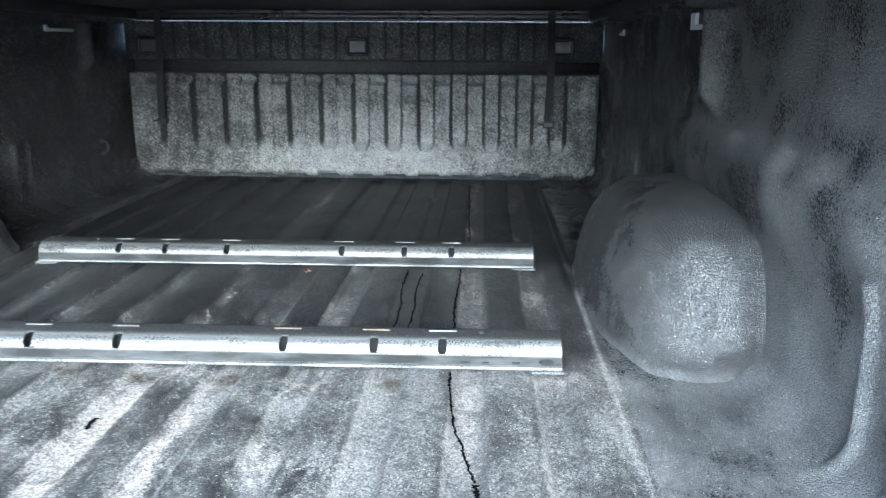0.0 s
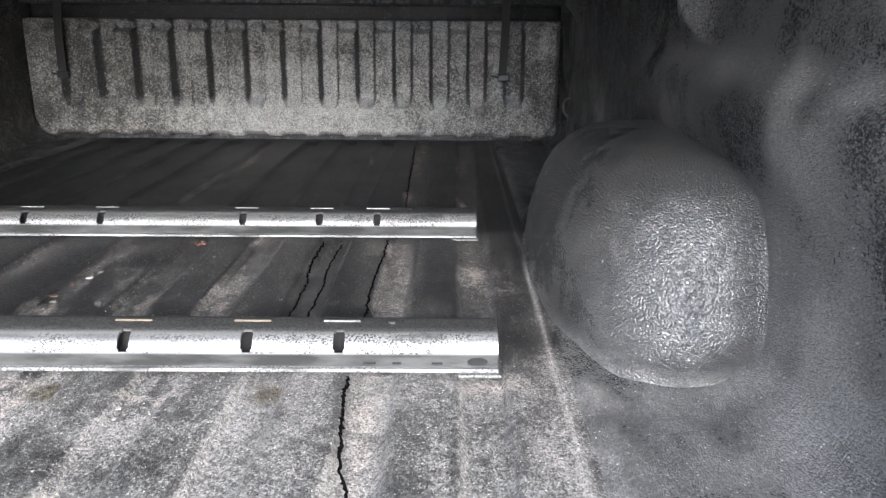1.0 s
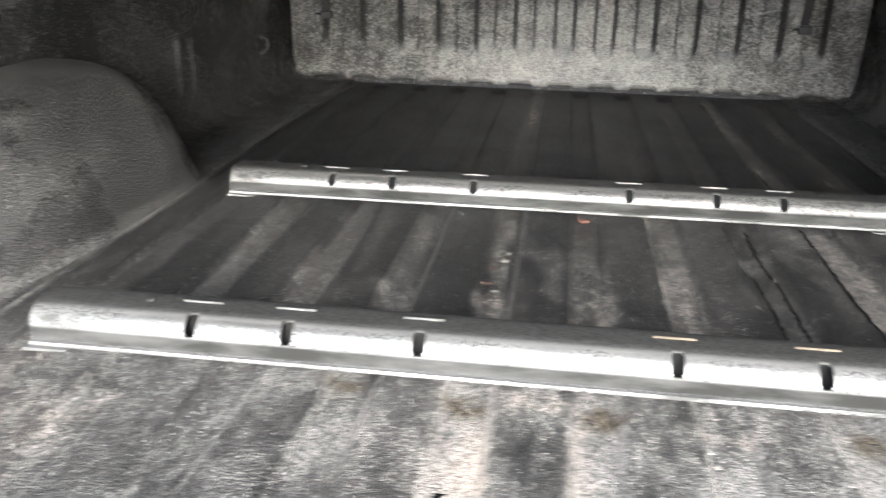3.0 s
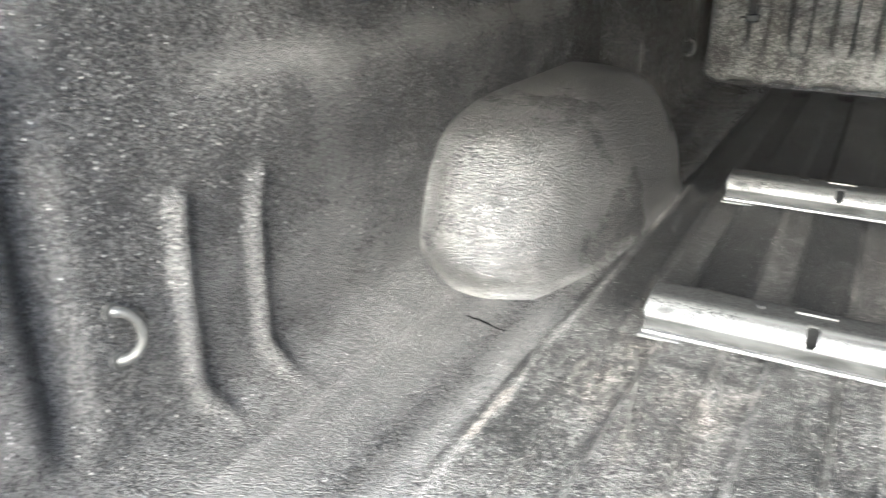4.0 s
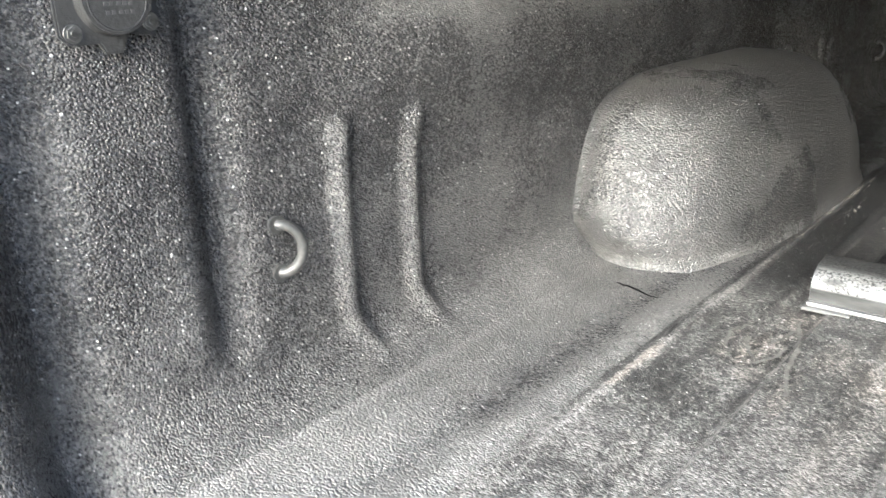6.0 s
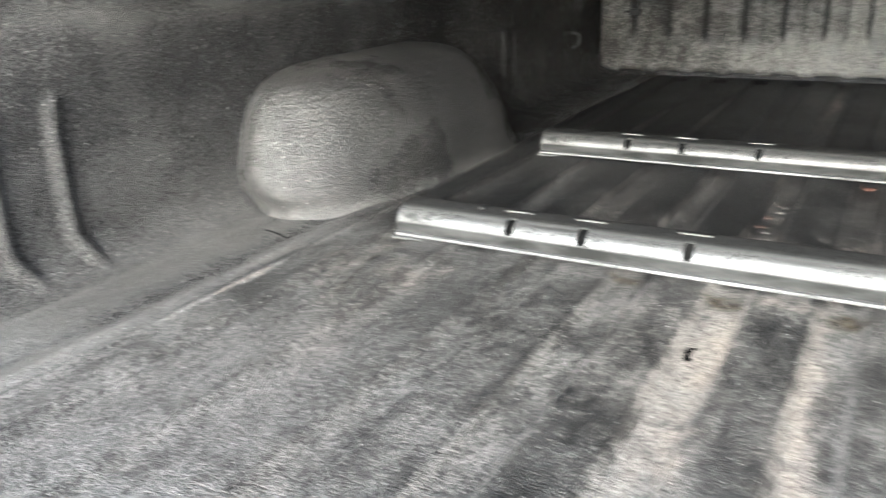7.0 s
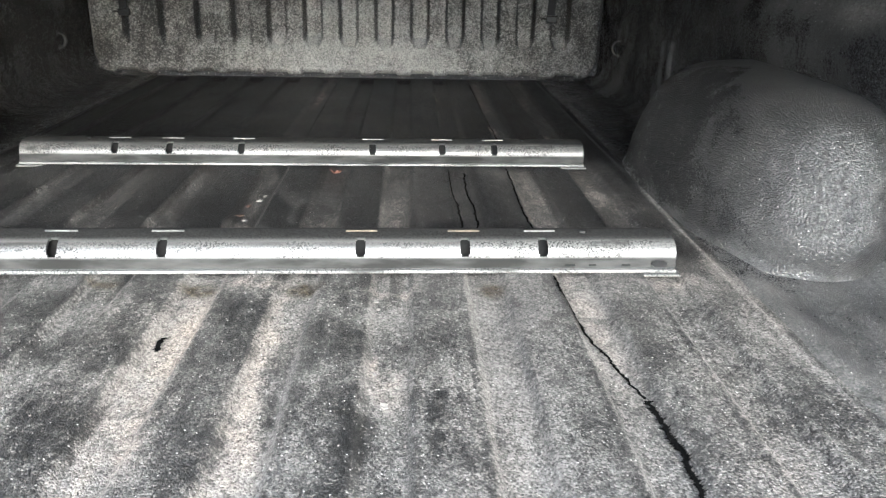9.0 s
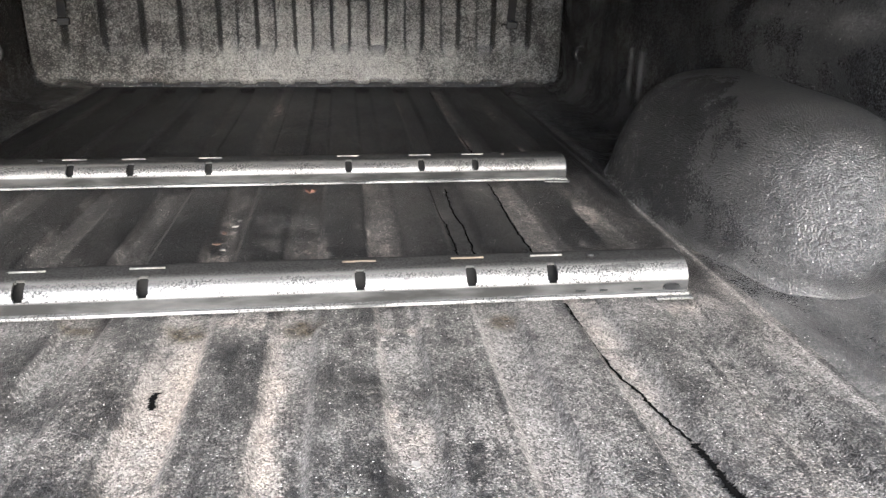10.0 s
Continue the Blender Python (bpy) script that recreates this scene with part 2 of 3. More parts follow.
def tube(points, r, n=10):
    bm = bmesh.new()
    rings = []
    pts = [Vector(p) for p in points]
    for i, p in enumerate(pts):
        d = (pts[min(i + 1, len(pts) - 1)] - pts[max(i - 1, 0)]).normalized()
        a = d.orthogonal().normalized() if i == 0 else (prev - prev.dot(d) * d).normalized()
        prev = a
        b = d.cross(a)
        rings.append([bm.verts.new(p + r * (math.cos(k * math.tau / n) * a + math.sin(k * math.tau / n) * b)) for k in range(n)])
    for q, w in zip(rings, rings[1:]):
        for k in range(n):
            bm.faces.new((q[k], q[(k + 1) % n], w[(k + 1) % n], w[k]))
    bm.faces.new(rings[0][::-1])
    bm.faces.new(rings[-1])
    return bm


def steps(a, b, d):
    n = max(int(round((b - a) / d)), 1)
    return [a + (b - a) * k / n for k in range(n + 1)]


# ---------------------------------------------------------------- the bed: sizes
# the hitch rails set the axes; the bed stands a degree askew to them
ASKEW, SHIFT = 0.017, -0.0084
BED = pose(SHIFT, 0, 0, 0, 0, -math.degrees(ASKEW))
REAR, FRONT, WALL_X, RIM, COVER_END = -0.80, 1.73, 0.835, 0.535, -0.62
PITCH, RIDGE0, RIB = 0.1195, -0.0015, 0.010
SEAM_L, SEAM_R, EDGE = 0.619, 0.619, 0.634
RUN = WALL_X - 0.05 - EDGE
TOP_S = RUN + 0.025 * math.pi + RIM - 0.05

# patches of dry tan dirt, in the bed's own axes: x, y, half width, half length, amount
DIRT = [(-0.058, -0.30, 0.026, 0.20, 1.0), (-0.050, -0.11, 0.012, 0.05, 0.7), (-0.041, -0.22, 0.006, 0.16, 0.8), (0.044, -0.15, 0.010, 0.12, 1.0), (0.046, -0.40, 0.022, 0.17, 0.9),
        (-0.066, 0.35, 0.014, 0.07, 0.7), (-0.064, 0.22, 0.022, 0.05, 0.8), (0.060, 0.19, 0.022, 0.06, 0.9), (0.176, 0.22, 0.022, 0.10, 0.5), (0.535, 0.40, 0.020, 0.10, 0.8),
        (0.585, 0.30, 0.016, 0.07, 0.7), (0.420, 0.30, 0.016, 0.22, 0.4), (0.177, -0.275, 0.020, 0.030, 0.9), (0.161, -0.235, 0.006, 0.02, 1.0), (0.181, -0.046, 0.030, 0.012, 1.0),
        (-0.002, -0.030, 0.022, 0.016, 1.1), (0.41, -0.12, 0.016, 0.14, 0.6), (-0.066, 1.42, 0.013, 0.22, 1.3), (0.275, 1.39, 0.016, 0.16, 0.9), (0.400, 1.40, 0.016, 0.22, 1.1),
        (0.393, 0.92, 0.014, 0.10, 0.9), (0.520, 1.33, 0.018, 0.12, 1.1), (0.599, 1.26, 0.012, 0.12, 0.9), (0.516, 0.89, 0.010, 0.10, 0.9), (0.545, -0.015, 0.035, 0.028, 0.8)]

# dark patches, then brown ones in the grooves before the rail: x, y, half width, half length
DARK = [(0.058, -0.22, 0.012, 0.06), (0.070, -0.34, 0.012, 0.05), (-0.105, 0.32, 0.03, 0.16), (-0.072, 0.27, 0.014, 0.10), (-0.055, 0.40, 0.010, 0.05), (0.225, -0.34, 0.008, 0.10), (0.003, -0.12, 0.022, 0.05),
        (0.010, 0.44, 0.03, 0.06), (0.35, 0.09, 0.05, 0.02), (0.50, 0.10, 0.05, 0.02)]
BROWN = [(-0.066, -0.035, 0.026, 0.022), (0.066, -0.036, 0.024, 0.022), (0.304, -0.035, 0.020, 0.022), (-0.19, -0.02, 0.02, 0.010)]

# pale scuffs by the end of the rail: x, y, half width, half length
SCUFFS = [(-0.573, -0.138, 0.004, 0.030), (-0.554, -0.135, 0.006, 0.022), (-0.536, -0.100, 0.014, 0.065), (-0.531, -0.031, 0.020, 0.022),
          (-0.492, -0.220, 0.006, 0.030), (-0.476, -0.124, 0.010, 0.022), (-0.438, -0.141, 0.014, 0.018), (-0.41, -0.09, 0.008, 0.016)]

# how dusty each rib and the groove after it are, from the left edge to the right: behind the near rail, between the
# rails, and beyond
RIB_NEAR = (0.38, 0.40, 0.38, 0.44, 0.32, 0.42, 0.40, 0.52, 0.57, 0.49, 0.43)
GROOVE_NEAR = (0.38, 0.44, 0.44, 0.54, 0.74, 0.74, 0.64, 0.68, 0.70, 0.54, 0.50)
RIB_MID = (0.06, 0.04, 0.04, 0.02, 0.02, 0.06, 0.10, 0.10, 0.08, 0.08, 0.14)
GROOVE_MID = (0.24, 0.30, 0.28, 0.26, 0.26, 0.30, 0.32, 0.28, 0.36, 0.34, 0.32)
# negative amounts also paint the falloff of light into the far floor
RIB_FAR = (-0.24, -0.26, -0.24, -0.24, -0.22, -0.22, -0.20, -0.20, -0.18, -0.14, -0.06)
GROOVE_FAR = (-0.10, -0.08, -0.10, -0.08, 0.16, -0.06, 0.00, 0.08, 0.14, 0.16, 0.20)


def to_bed(x, y):
    return x - SHIFT - ASKEW * y, y + ASKEW * x


def valley(x):
    t = ((x - RIDGE0) / PITCH) % 1.0
    return smooth01(0.26, 0.35, t) * (1 - smooth01(0.65, 0.74, t))


def floor_z(x, y):
    ends = smooth01(REAR + 0.06, REAR + 0.11, y) * (1 - smooth01(1.66, 1.70, y))
    inside = 1 - smooth01(0.565, 0.585, abs(x))
    z = -RIB * valley(x) * ends * inside
    z += 0.003 * math.exp(-((abs(x) - (SEAM_R if x > 0 else SEAM_L)) / 0.0035) ** 2)
    z += 0.0012 * nz(x * 7, y * 4) + 0.0005 * nz(x * 26, y * 18, 3.0)
    return z


def band(x, ribs, grooves):
    u = (x - RIDGE0) / PITCH + 5.0
    k = min(max(int(math.floor(u + 0.5)), 0), 10)
    g = min(max(int(math.floor(u)), 0), 10)
    v = valley(x)
    return ribs[k] * (1 - v) + grooves[g] * v


def floor_point(x, y):
    n1, n2, n3 = nz(x * 9, y * 2.2, 1), nz(x * 30, y * 9, 5), nz(x * 70, y * 55, 9)
    n4, n5 = nz(x * 22, y * 1.3, 13), nz(x * 16, y * 13, 71)
    wander = x + 0.010 * n2 + 0.005 * n3 + 0.006 * n5
    left = smooth01(-0.15, -0.40, x)
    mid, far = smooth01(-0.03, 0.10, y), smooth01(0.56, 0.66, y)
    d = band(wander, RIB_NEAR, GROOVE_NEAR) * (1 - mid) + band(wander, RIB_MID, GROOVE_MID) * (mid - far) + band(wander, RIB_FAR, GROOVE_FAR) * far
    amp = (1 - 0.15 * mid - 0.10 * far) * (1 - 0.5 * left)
    n6 = nz(x * 45, y * 24, 77)
    d += amp * (0.20 * n1 + 0.16 * n2 + 0.10 * n4 + 0.24 * n5 + 0.16 * n6 + 0.12 * n3)
    ph = ((x - RIDGE0) / PITCH) % 1.0
    if abs(x) < 0.585:
        right = smooth01(0.10, 0.20, x)
        # a paler line along one edge of each rib, a darker one beside it
        lip = math.exp(-((ph - 0.30) / 0.028) ** 2) * (0.25 + 0.75 * right) + math.exp(-((ph - 0.69) / 0.030) ** 2) * (1 - right)
        dark_line = math.exp(-((ph - 0.235) / 0.03) ** 2) + math.exp(-((ph - 0.62) / 0.03) ** 2) * (1 - right)
        d += amp * (0.34 * lip * (1 + 0.9 * n4 + 0.7 * n5) - 0.14 * dark_line * (1 + 1.2 * n4))
    d += 0.62 * math.exp(-((abs(x) - (SEAM_R if x > 0 else SEAM_L)) / 0.0042) ** 2) * (0.7 + n2) * (1 - 0.5 * far)
    tan = 0.14 + 0.25 * max(n1, 0) - 0.06 * left + 0.04 * mid
    for px, py, hw, hl, k in DIRT:
        q = ((x - px - 0.008 * n2 - 0.004 * n3) / hw) ** 2 + ((y - py - 0.01 * n5) / hl) ** 2
        if q < 5:
            w = 0.42 * k * math.exp(-q * 0.9) * (0.85 + 0.9 * n3 + 0.9 * n2)
            d, tan = d + max(w, 0), tan + 1.3 * max(w, 0)
    for px, py, hw, hl in DARK:
        q = ((x - px - 0.010 * n2 - 0.006 * n3) / hw) ** 2 + ((y - py - 0.02 * n5) / hl) ** 2
        if q < 4:
            d -= 0.38 * math.exp(-q * q) * (0.7 + 1.6 * n3 + 0.8 * n6)
    # left rear floor painted paler in place of its sheen
    d += 0.22 * left * smooth01(-0.22, -0.45, y)
    rust = 0.0
    for px, py, hw, hl in BROWN:
        q = ((x - px - 0.008 * n2 - 0.005 * n3) / hw) ** 2 + ((y - py - 0.006 * n3) / hl) ** 2
        if q < 4:
            rust = max(rust, math.exp(-q * q) * (0.9 + 0.8 * n3))
    # scuffs by the rail's end and a scraped line along the seam
    for px, py, hw, hl in SCUFFS:
        q = ((x - px - 0.010 * n2 - 0.006 * n3) / hw) ** 2 + ((y - py - 0.012 * n2) / hl) ** 2
        if q < 3:
            d, tan = d + 0.35 * math.exp(-q * q) * max(1.1 - 4.5 * abs(nz(x * 75, y * 34, 61)), -0.1), tan + 0.2
    if abs(x + 0.6205 - 0.002 * n2) < 0.0050 + 0.004 * n3 and -0.305 < y < -0.195 + 0.02 * n3:
        d, tan = 1.0, 0.5
    return (x, y, floor_z(x, y), min(max(d, -0.3), 1.3), min(max(tan, 0.0), 1.0), min(max(rust, 0.0), 1.0))


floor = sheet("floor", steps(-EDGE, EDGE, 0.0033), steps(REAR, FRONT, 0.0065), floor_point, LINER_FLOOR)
tagged(floor, "corrugated pickup bed floor in worn black sprayed coating, dusty", "truck bed floor", kind="structure")


# ---------------------------------------------------------------- side walls with coved foot, beads and rim
def ledge(y):
    return smooth01(-0.46, -0.28, y) * (1 - smooth01(0.45, 0.75, y))


def wall_feature(y, z, side):
    f = 0.0
    lag = 0.010 * side
    for yb, z0, z1 in ((-0.408 + lag, -0.02, 0.243), (-0.317 + lag, -0.02, 0.243), (0.985 + lag, 0.04, 0.21), (1.055 + lag, 0.04, 0.21)):
        yy = yb + 0.5 * max(0.06 - z, 0)
        a = abs(y - yy) / 0.014
        if a < 1:
            f += 0.0085 * (1 - a * a) * smooth01(z0 + 0.012, z0 + 0.06, z) * (1 - smooth01(z1 - 0.012, z1, z))
    for yg, wide, deep, low in ((-0.684, 0.022, 0.026, -1.0), (-0.545, 0.016, 0.018, 0.03)):
        f -= deep * math.exp(-((y - yg) / wide) ** 2) * (smooth01(low, low + 0.08, z) if low > -1 else 1)
    for ys, zlow in ((0.31, 0.35), (1.404, 0.375)):
        w = 0.036 + 0.25 * max(0.39 - z, 0)
        f += 0.036 * math.exp(-((y - ys) / w) ** 2) * smooth01(zlow - 0.02, zlow + 0.05, z)
    f += 0.020 * (smooth01(0.345, 0.30, z) if z > 0.30 else smooth01(0.18, 0.29, z)) * ledge(y)
    f += 0.012 * smooth01(-0.70, -0.74, y) if y < -0.70 else 0.0
    f += 0.003 * nz(y * 3, z * 5, 2) + 0.0008 * nz(y * 14, z * 14, 7)
    return f


def wall_profile(s):
    """Outward x and height along the wall's section, and the way that its face looks."""
    run = RUN
    if s < run:
        x = EDGE + s - 0.006 * (1 - min(s / 0.006, 1))
        z = 0.003 * math.exp(-((x - 0.650) / 0.013) ** 2) - 0.004 * math.exp(-((x - 0.688) / 0.016) ** 2)
        return x, z - 0.0015 * (1 - min(s / 0.012, 1)), 0.0, 1.0
    s -= run
    r = WALL_X - EDGE - run
    arc = r * math.pi / 2
    if s < arc:
        a = s / r
        return EDGE + run + r * math.sin(a), r * (1 - math.cos(a)), -math.sin(a), math.cos(a)
    s -= arc
    h = RIM - r
    if s < h:
        return WALL_X, r + s, -1.0, 0.0
    s -= h
    if s < 0.045:
        return WALL_X - s, RIM + 0.004, 0.0, -1.0
    return WALL_X - 0.045, RIM + 0.004 + (s - 0.045), -1.0, 0.0


WALL_S = steps(0, TOP_S, 0.0046) + [TOP_S + q for q in (0.004, 0.02, 0.04, 0.0455, 0.055, 0.07)]


def build_wall(name, side):
    def at(y, s):
        x, z, nx, nzz = wall_profile(s)
        f = wall_feature(y, z, side) if RUN < s < TOP_S - 0.001 else (-0.006 * math.exp(-((y + 0.664) / 0.022) ** 2) if s <= RUN else 0)
        n1, n2 = nz(y * 3.1, z * 4.0, 11 + side), nz(y * 11, z * 10, 17 + side)
        low = 1 - smooth01(0.03, 0.16, z)
        rear = 1 - smooth01(-0.35, 0.55, y)
        d = (0.08 if side < 0 else 0.20) + (0.24 if side < 0 else 0.46) * rear + 0.30 * low * (0.35 + 0.65 * rear) + 0.42 * max(n1, 0) + 0.10 * max(n2, 0)
        # worn rear beads, painted paler still as if lit
        for yb in (-0.418, -0.327):
            if 0.03 < z < 0.243 and abs(y - yb + 0.003) < 0.010:
                d += 0.14
        # thin pale lines painted as glints on the front beads
        if 0.05 < z < 0.20 and min(abs(y - 0.982), abs(y - 1.052)) < 0.006:
            d += 0.3
        if side > 0:
            d += 0.34 * math.exp(-((y + 0.05) / 0.045) ** 2 - ((z - 0.23) / 0.065) ** 2) + 0.16 * smooth01(-0.02, -0.14, y) * smooth01(0.31, 0.28, z)
            d -= 0.25 * math.exp(-((y - 0.11) / 0.06) ** 2 - ((z - 0.24) / 0.09) ** 2)
        # stake columns painted paler, as if catching the light
        for ys in (0.31, 1.404):
            d += 0.28 * math.exp(-((y - ys) / 0.034) ** 2) * smooth01(0.33, 0.40, z)
        d += 0.40 * math.exp(-((z - 0.328) / 0.020) ** 2) * ledge(y) * (0.9 + 0.3 * n2)
        if s < RUN:
            d += 0.24 * smooth01(0.75, 1.05, y) * math.exp(-((x - 0.665) / 0.028) ** 2)
            d = (d + 0.22 * rear) * ((0.65 if side < 0 else 0.75) + 0.5 * smooth01(-0.30, -0.58, y))
            d += (0.26 * math.exp(-((x - 0.647) / 0.011) ** 2) + 0.36 * math.exp(-((x - 0.782) / 0.013) ** 2) + 0.12 * math.exp(-((x - 0.735) / 0.02) ** 2) - 0.24 * math.exp(-((x - 0.686) / 0.013) ** 2) * (1 + n2)) * rear
        if side > 0:
            d = d * (1.0 + 0.8 * nz(y * 7, z * 7, 83) + 0.6 * nz(y * 19, z * 17, 85)) if s > RUN else d * (0.66 + 0.25 * n2 + 0.30 * nz(x * 40, y * 14, 91) + 0.3 * nz(x * 80, y * 60, 93))
        return (side * (x + nx * f), y, z + nzz * f, max(d * (0.75 + 0.35 * n2), 0), 0.12)

    ob = sheet(name, steps(REAR, FRONT + 0.07, 0.0052), WALL_S, at, LINER_WALL, flip=side > 0)
    return tagged(ob, "pickup bed side wall in pebbled black sprayed coating", "truck bed wall", kind="structure")


wall_left = build_wall("wall_left", -1)
wall_right = build_wall("wall_right", 1)


# ---------------------------------------------------------------- wheel wells
WELL_Y, WELL_H, WELL_A, WELL_REAR, WELL_FRONT = 0.453, 0.223, 0.205, 0.530, 0.258


def build_well(name, side):
    """A leaning rounded box against the wall: flat rear face, arched front, flared foot."""
    verts, faces, dust, tan = [], [], [], []
    nu, nv = 150, 70
    for j in range(nv + 1):
        for i in range(-3, nu + 4):
            a, e = math.pi * min(max(i, 0), nu) / nu, 0.5 * math.pi * j / nv
            out = max(-i, i - nu, 0) / 3
            ca, sa = math.cos(a), math.sin(a)
            r = (abs(ca) ** 3.23 + abs(sa) ** 3.23) ** (-1 / 3.23)
            k = 3.6 + ((6.58 if ca > 0 else 4.9) - 3.6) * ca * ca
            ce, se = max(math.cos(e), 0.0), math.sin(e)
            q = (ce ** k + se ** k) ** (-1 / k)
            X, Y, Z = r * sa * ce * q, -r * ca * ce * q, se * q
            low = max(1 - Z / 0.35, 0.0) ** 2
            flare = 0.022 * math.exp(-Z / 0.035)
            tuck = 0.073 * max(1 - X / 0.6, 0.0) ** 2
            x = 0.825 - (WELL_A * (1 - 0.164 * Z - 0.047 * low) + 0.6 * flare) * X + 0.03 * out
            y = (WELL_REAR * (1 - 0.108 * Z - 0.095 * low - tuck) + 0.3 * flare) if Y < 0 else WELL_FRONT * (1 - 0.6 * Z) + flare
            y = WELL_Y + y * Y * (1 - 0.03 * out * out)
            z = WELL_H * Z * (1 - 0.08 * out * out) + 0.001 - 0.014 * max(1 - Z / 0.05, 0.0)
            n1, n2, n3 = nz(x * 6, y * 5, z * 6 + side), nz(x * 15, y * 13, z * 15), nz(x * 34, y * 30, z * 34)
            z += 0.0015 * n1
            verts.append((side * x, y, z))
            rear = smooth01(0.25, 0.75, abs(ca)) if ca > 0 else 0.0
            top = smooth01(0.90, 1.0, Z)
            # rear face and foot paler: dust together with a painted highlight
            d = 0.15 + 0.10 * rear + 0.08 * top + 0.08 * n1 + 0.13 * n2 + 0.18 * n3 + 0.12 * nz(x * 70, y * 64, z * 70) + 0.20 * smooth01(0.12, 0.0, Z)
            dust.append(max(d, 0.0))
            tan.append(0.15)
    n = nu + 7
    for j in range(nv):
        for i in range(n - 1):
            q = (j * n + i, j * n + i + 1, (j + 1) * n + i + 1, (j + 1) * n + i)
            faces.append(q if side < 0 else q[::-1])
    ob = link(name, verts, faces, LINER_WELL, True, {"dust": dust, "tan": tan})
    return tagged(ob, "rounded wheel well hump in glossy pebbled black coating", "wheel well", kind="structure")


build_well("wheel_well_left", -1)
build_well("wheel_well_right", 1)

# ---------------------------------------------------------------- front wall with fluted panel
PX, PHALF, PTOP, PBOT = 0.0, 0.829, 0.369, 0.017
FLUTE0, FLUTE_P = 0.0, 0.1145


def flute(x, z):
    k = round((x - FLUTE0) / FLUTE_P)
    if abs(k) > 6:
        return 0.0
    d = abs(x - FLUTE0 - k * FLUTE_P)
    taper = smooth01(0.085, 0.155, z)
    w = 0.0285 * (0.60 + 0.40 * taper)
    return (1 - smooth01(w - 0.005, w + 0.003, d)) * smooth01(0.098, 0.140, z)


def front_proud(x, z):
    if z > PTOP:
        if z < 0.418:
            return -0.05 * smooth01(PTOP, PTOP + 0.003, z) * (1 - smooth01(0.413, 0.418, z)) + 0.02 * smooth01(0.413, 0.418, z)
        return 0.02 + 0.002 * nz(x * 4, z * 9)
    bottom = PBOT - 0.010 * valley(x)
    dx, dz = PHALF - abs(x - PX), z - bottom
    rc = 0.062
    if dx < rc and dz < rc:
        edge = rc - math.hypot(rc - dx, rc - dz)
    else:
        edge = min(dx, dz)
    if edge <= 0:
        return 0.0
    e = min(edge / 0.022, 1.0)
    p = 0.055 * math.sqrt(1 - (1 - e) ** 2)
    p -= 0.042 * flute(x, z)
    long_ = flute(x, 0.25)
    zc = 0.330 + 0.012 * long_
    if abs(x - FLUTE0) < FLUTE_P * 6.5:
        p -= (0.042 - 0.036 * long_) * smooth01(zc, zc + 0.014, z) * (1 - smooth01(0.357, 0.362, z))
    return p + 0.0015 * nz(x * 8, z * 8, 4)


def front_point(x, z):
    n1, n2, n3 = nz(x * 2.5, z * 4, 31), nz(x * 12, z * 16, 37), nz(x * 60, z * 60, 39)
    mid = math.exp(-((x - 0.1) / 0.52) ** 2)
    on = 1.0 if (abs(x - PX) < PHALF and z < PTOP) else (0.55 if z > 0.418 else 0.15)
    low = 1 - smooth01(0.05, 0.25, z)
    # strip below the panel darkened in place of the shadow there
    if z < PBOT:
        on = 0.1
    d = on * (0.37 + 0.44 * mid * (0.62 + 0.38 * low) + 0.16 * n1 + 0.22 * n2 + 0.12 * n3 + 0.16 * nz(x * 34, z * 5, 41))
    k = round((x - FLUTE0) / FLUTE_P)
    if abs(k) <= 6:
        # flute flanks dust-free and darkened for their shade; scooped feet dusty, paled as if lit
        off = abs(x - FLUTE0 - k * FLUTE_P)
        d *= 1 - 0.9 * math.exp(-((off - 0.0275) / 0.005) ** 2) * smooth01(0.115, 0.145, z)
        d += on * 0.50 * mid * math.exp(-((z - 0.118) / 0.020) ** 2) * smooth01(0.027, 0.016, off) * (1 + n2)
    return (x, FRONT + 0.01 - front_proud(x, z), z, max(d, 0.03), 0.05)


FRONT_Z = sorted(set(steps(-0.012, 0.36, 0.0042) + steps(0.36, 0.376, 0.002) + steps(0.376, 0.408, 0.008) + steps(0.408, 0.42, 0.002) + steps(0.42, 0.545, 0.008)))
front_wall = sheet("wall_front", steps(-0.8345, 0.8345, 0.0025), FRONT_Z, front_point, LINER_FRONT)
tagged(front_wall, "pickup bed front wall with fluted raised panel, dusty black coating", "truck bed wall", kind="structure")
# unseen plate, added to stop light leaking in past the front wall's edges
corner = part("front_light_stop", block(-0.92, 0.92, FRONT + 0.06, FRONT + 0.09, -0.02, 0.455), BLACK_STEEL)
tagged(corner, "unseen dark plate added behind the front wall to block light", "closing plate", kind="structure")

# ---------------------------------------------------------------- cover, header bar, ground
ceiling = part("ceiling", block(-0.90, 0.90, COVER_END, FRONT + 0.10, 0.585, 0.605), VINYL)
tagged(ceiling, "black vinyl bed cover seen from below", "bed cover", kind="structure")
for side in (-1, 1):
    rail = part("rim_rail", block(min(side * 0.782, side * 0.93), max(side * 0.782, side * 0.93), REAR, FRONT + 0.05, 0.550, 0.584, 0.004), VINYL)
    tagged(rail, "black rail along the bed rim under the cover", "rim rail", group="rim rails", kind="structure")
header = new("header_bar")
tagged(header, "glossy black aluminium cross bar above the front wall", "cross bar")
for name, z0, z1, y0 in (("lower_bar", 0.547, 0.556, 1.700), ("bar_body", 0.5565, 0.571, 1.712), ("upper_lip", 0.5715, 0.5845, 1.704)):
    part(name, block(-0.78, 0.78, y0, 1.775, z0, z1, 0.003, 3), GLOSS_BAR, header, smooth=False)
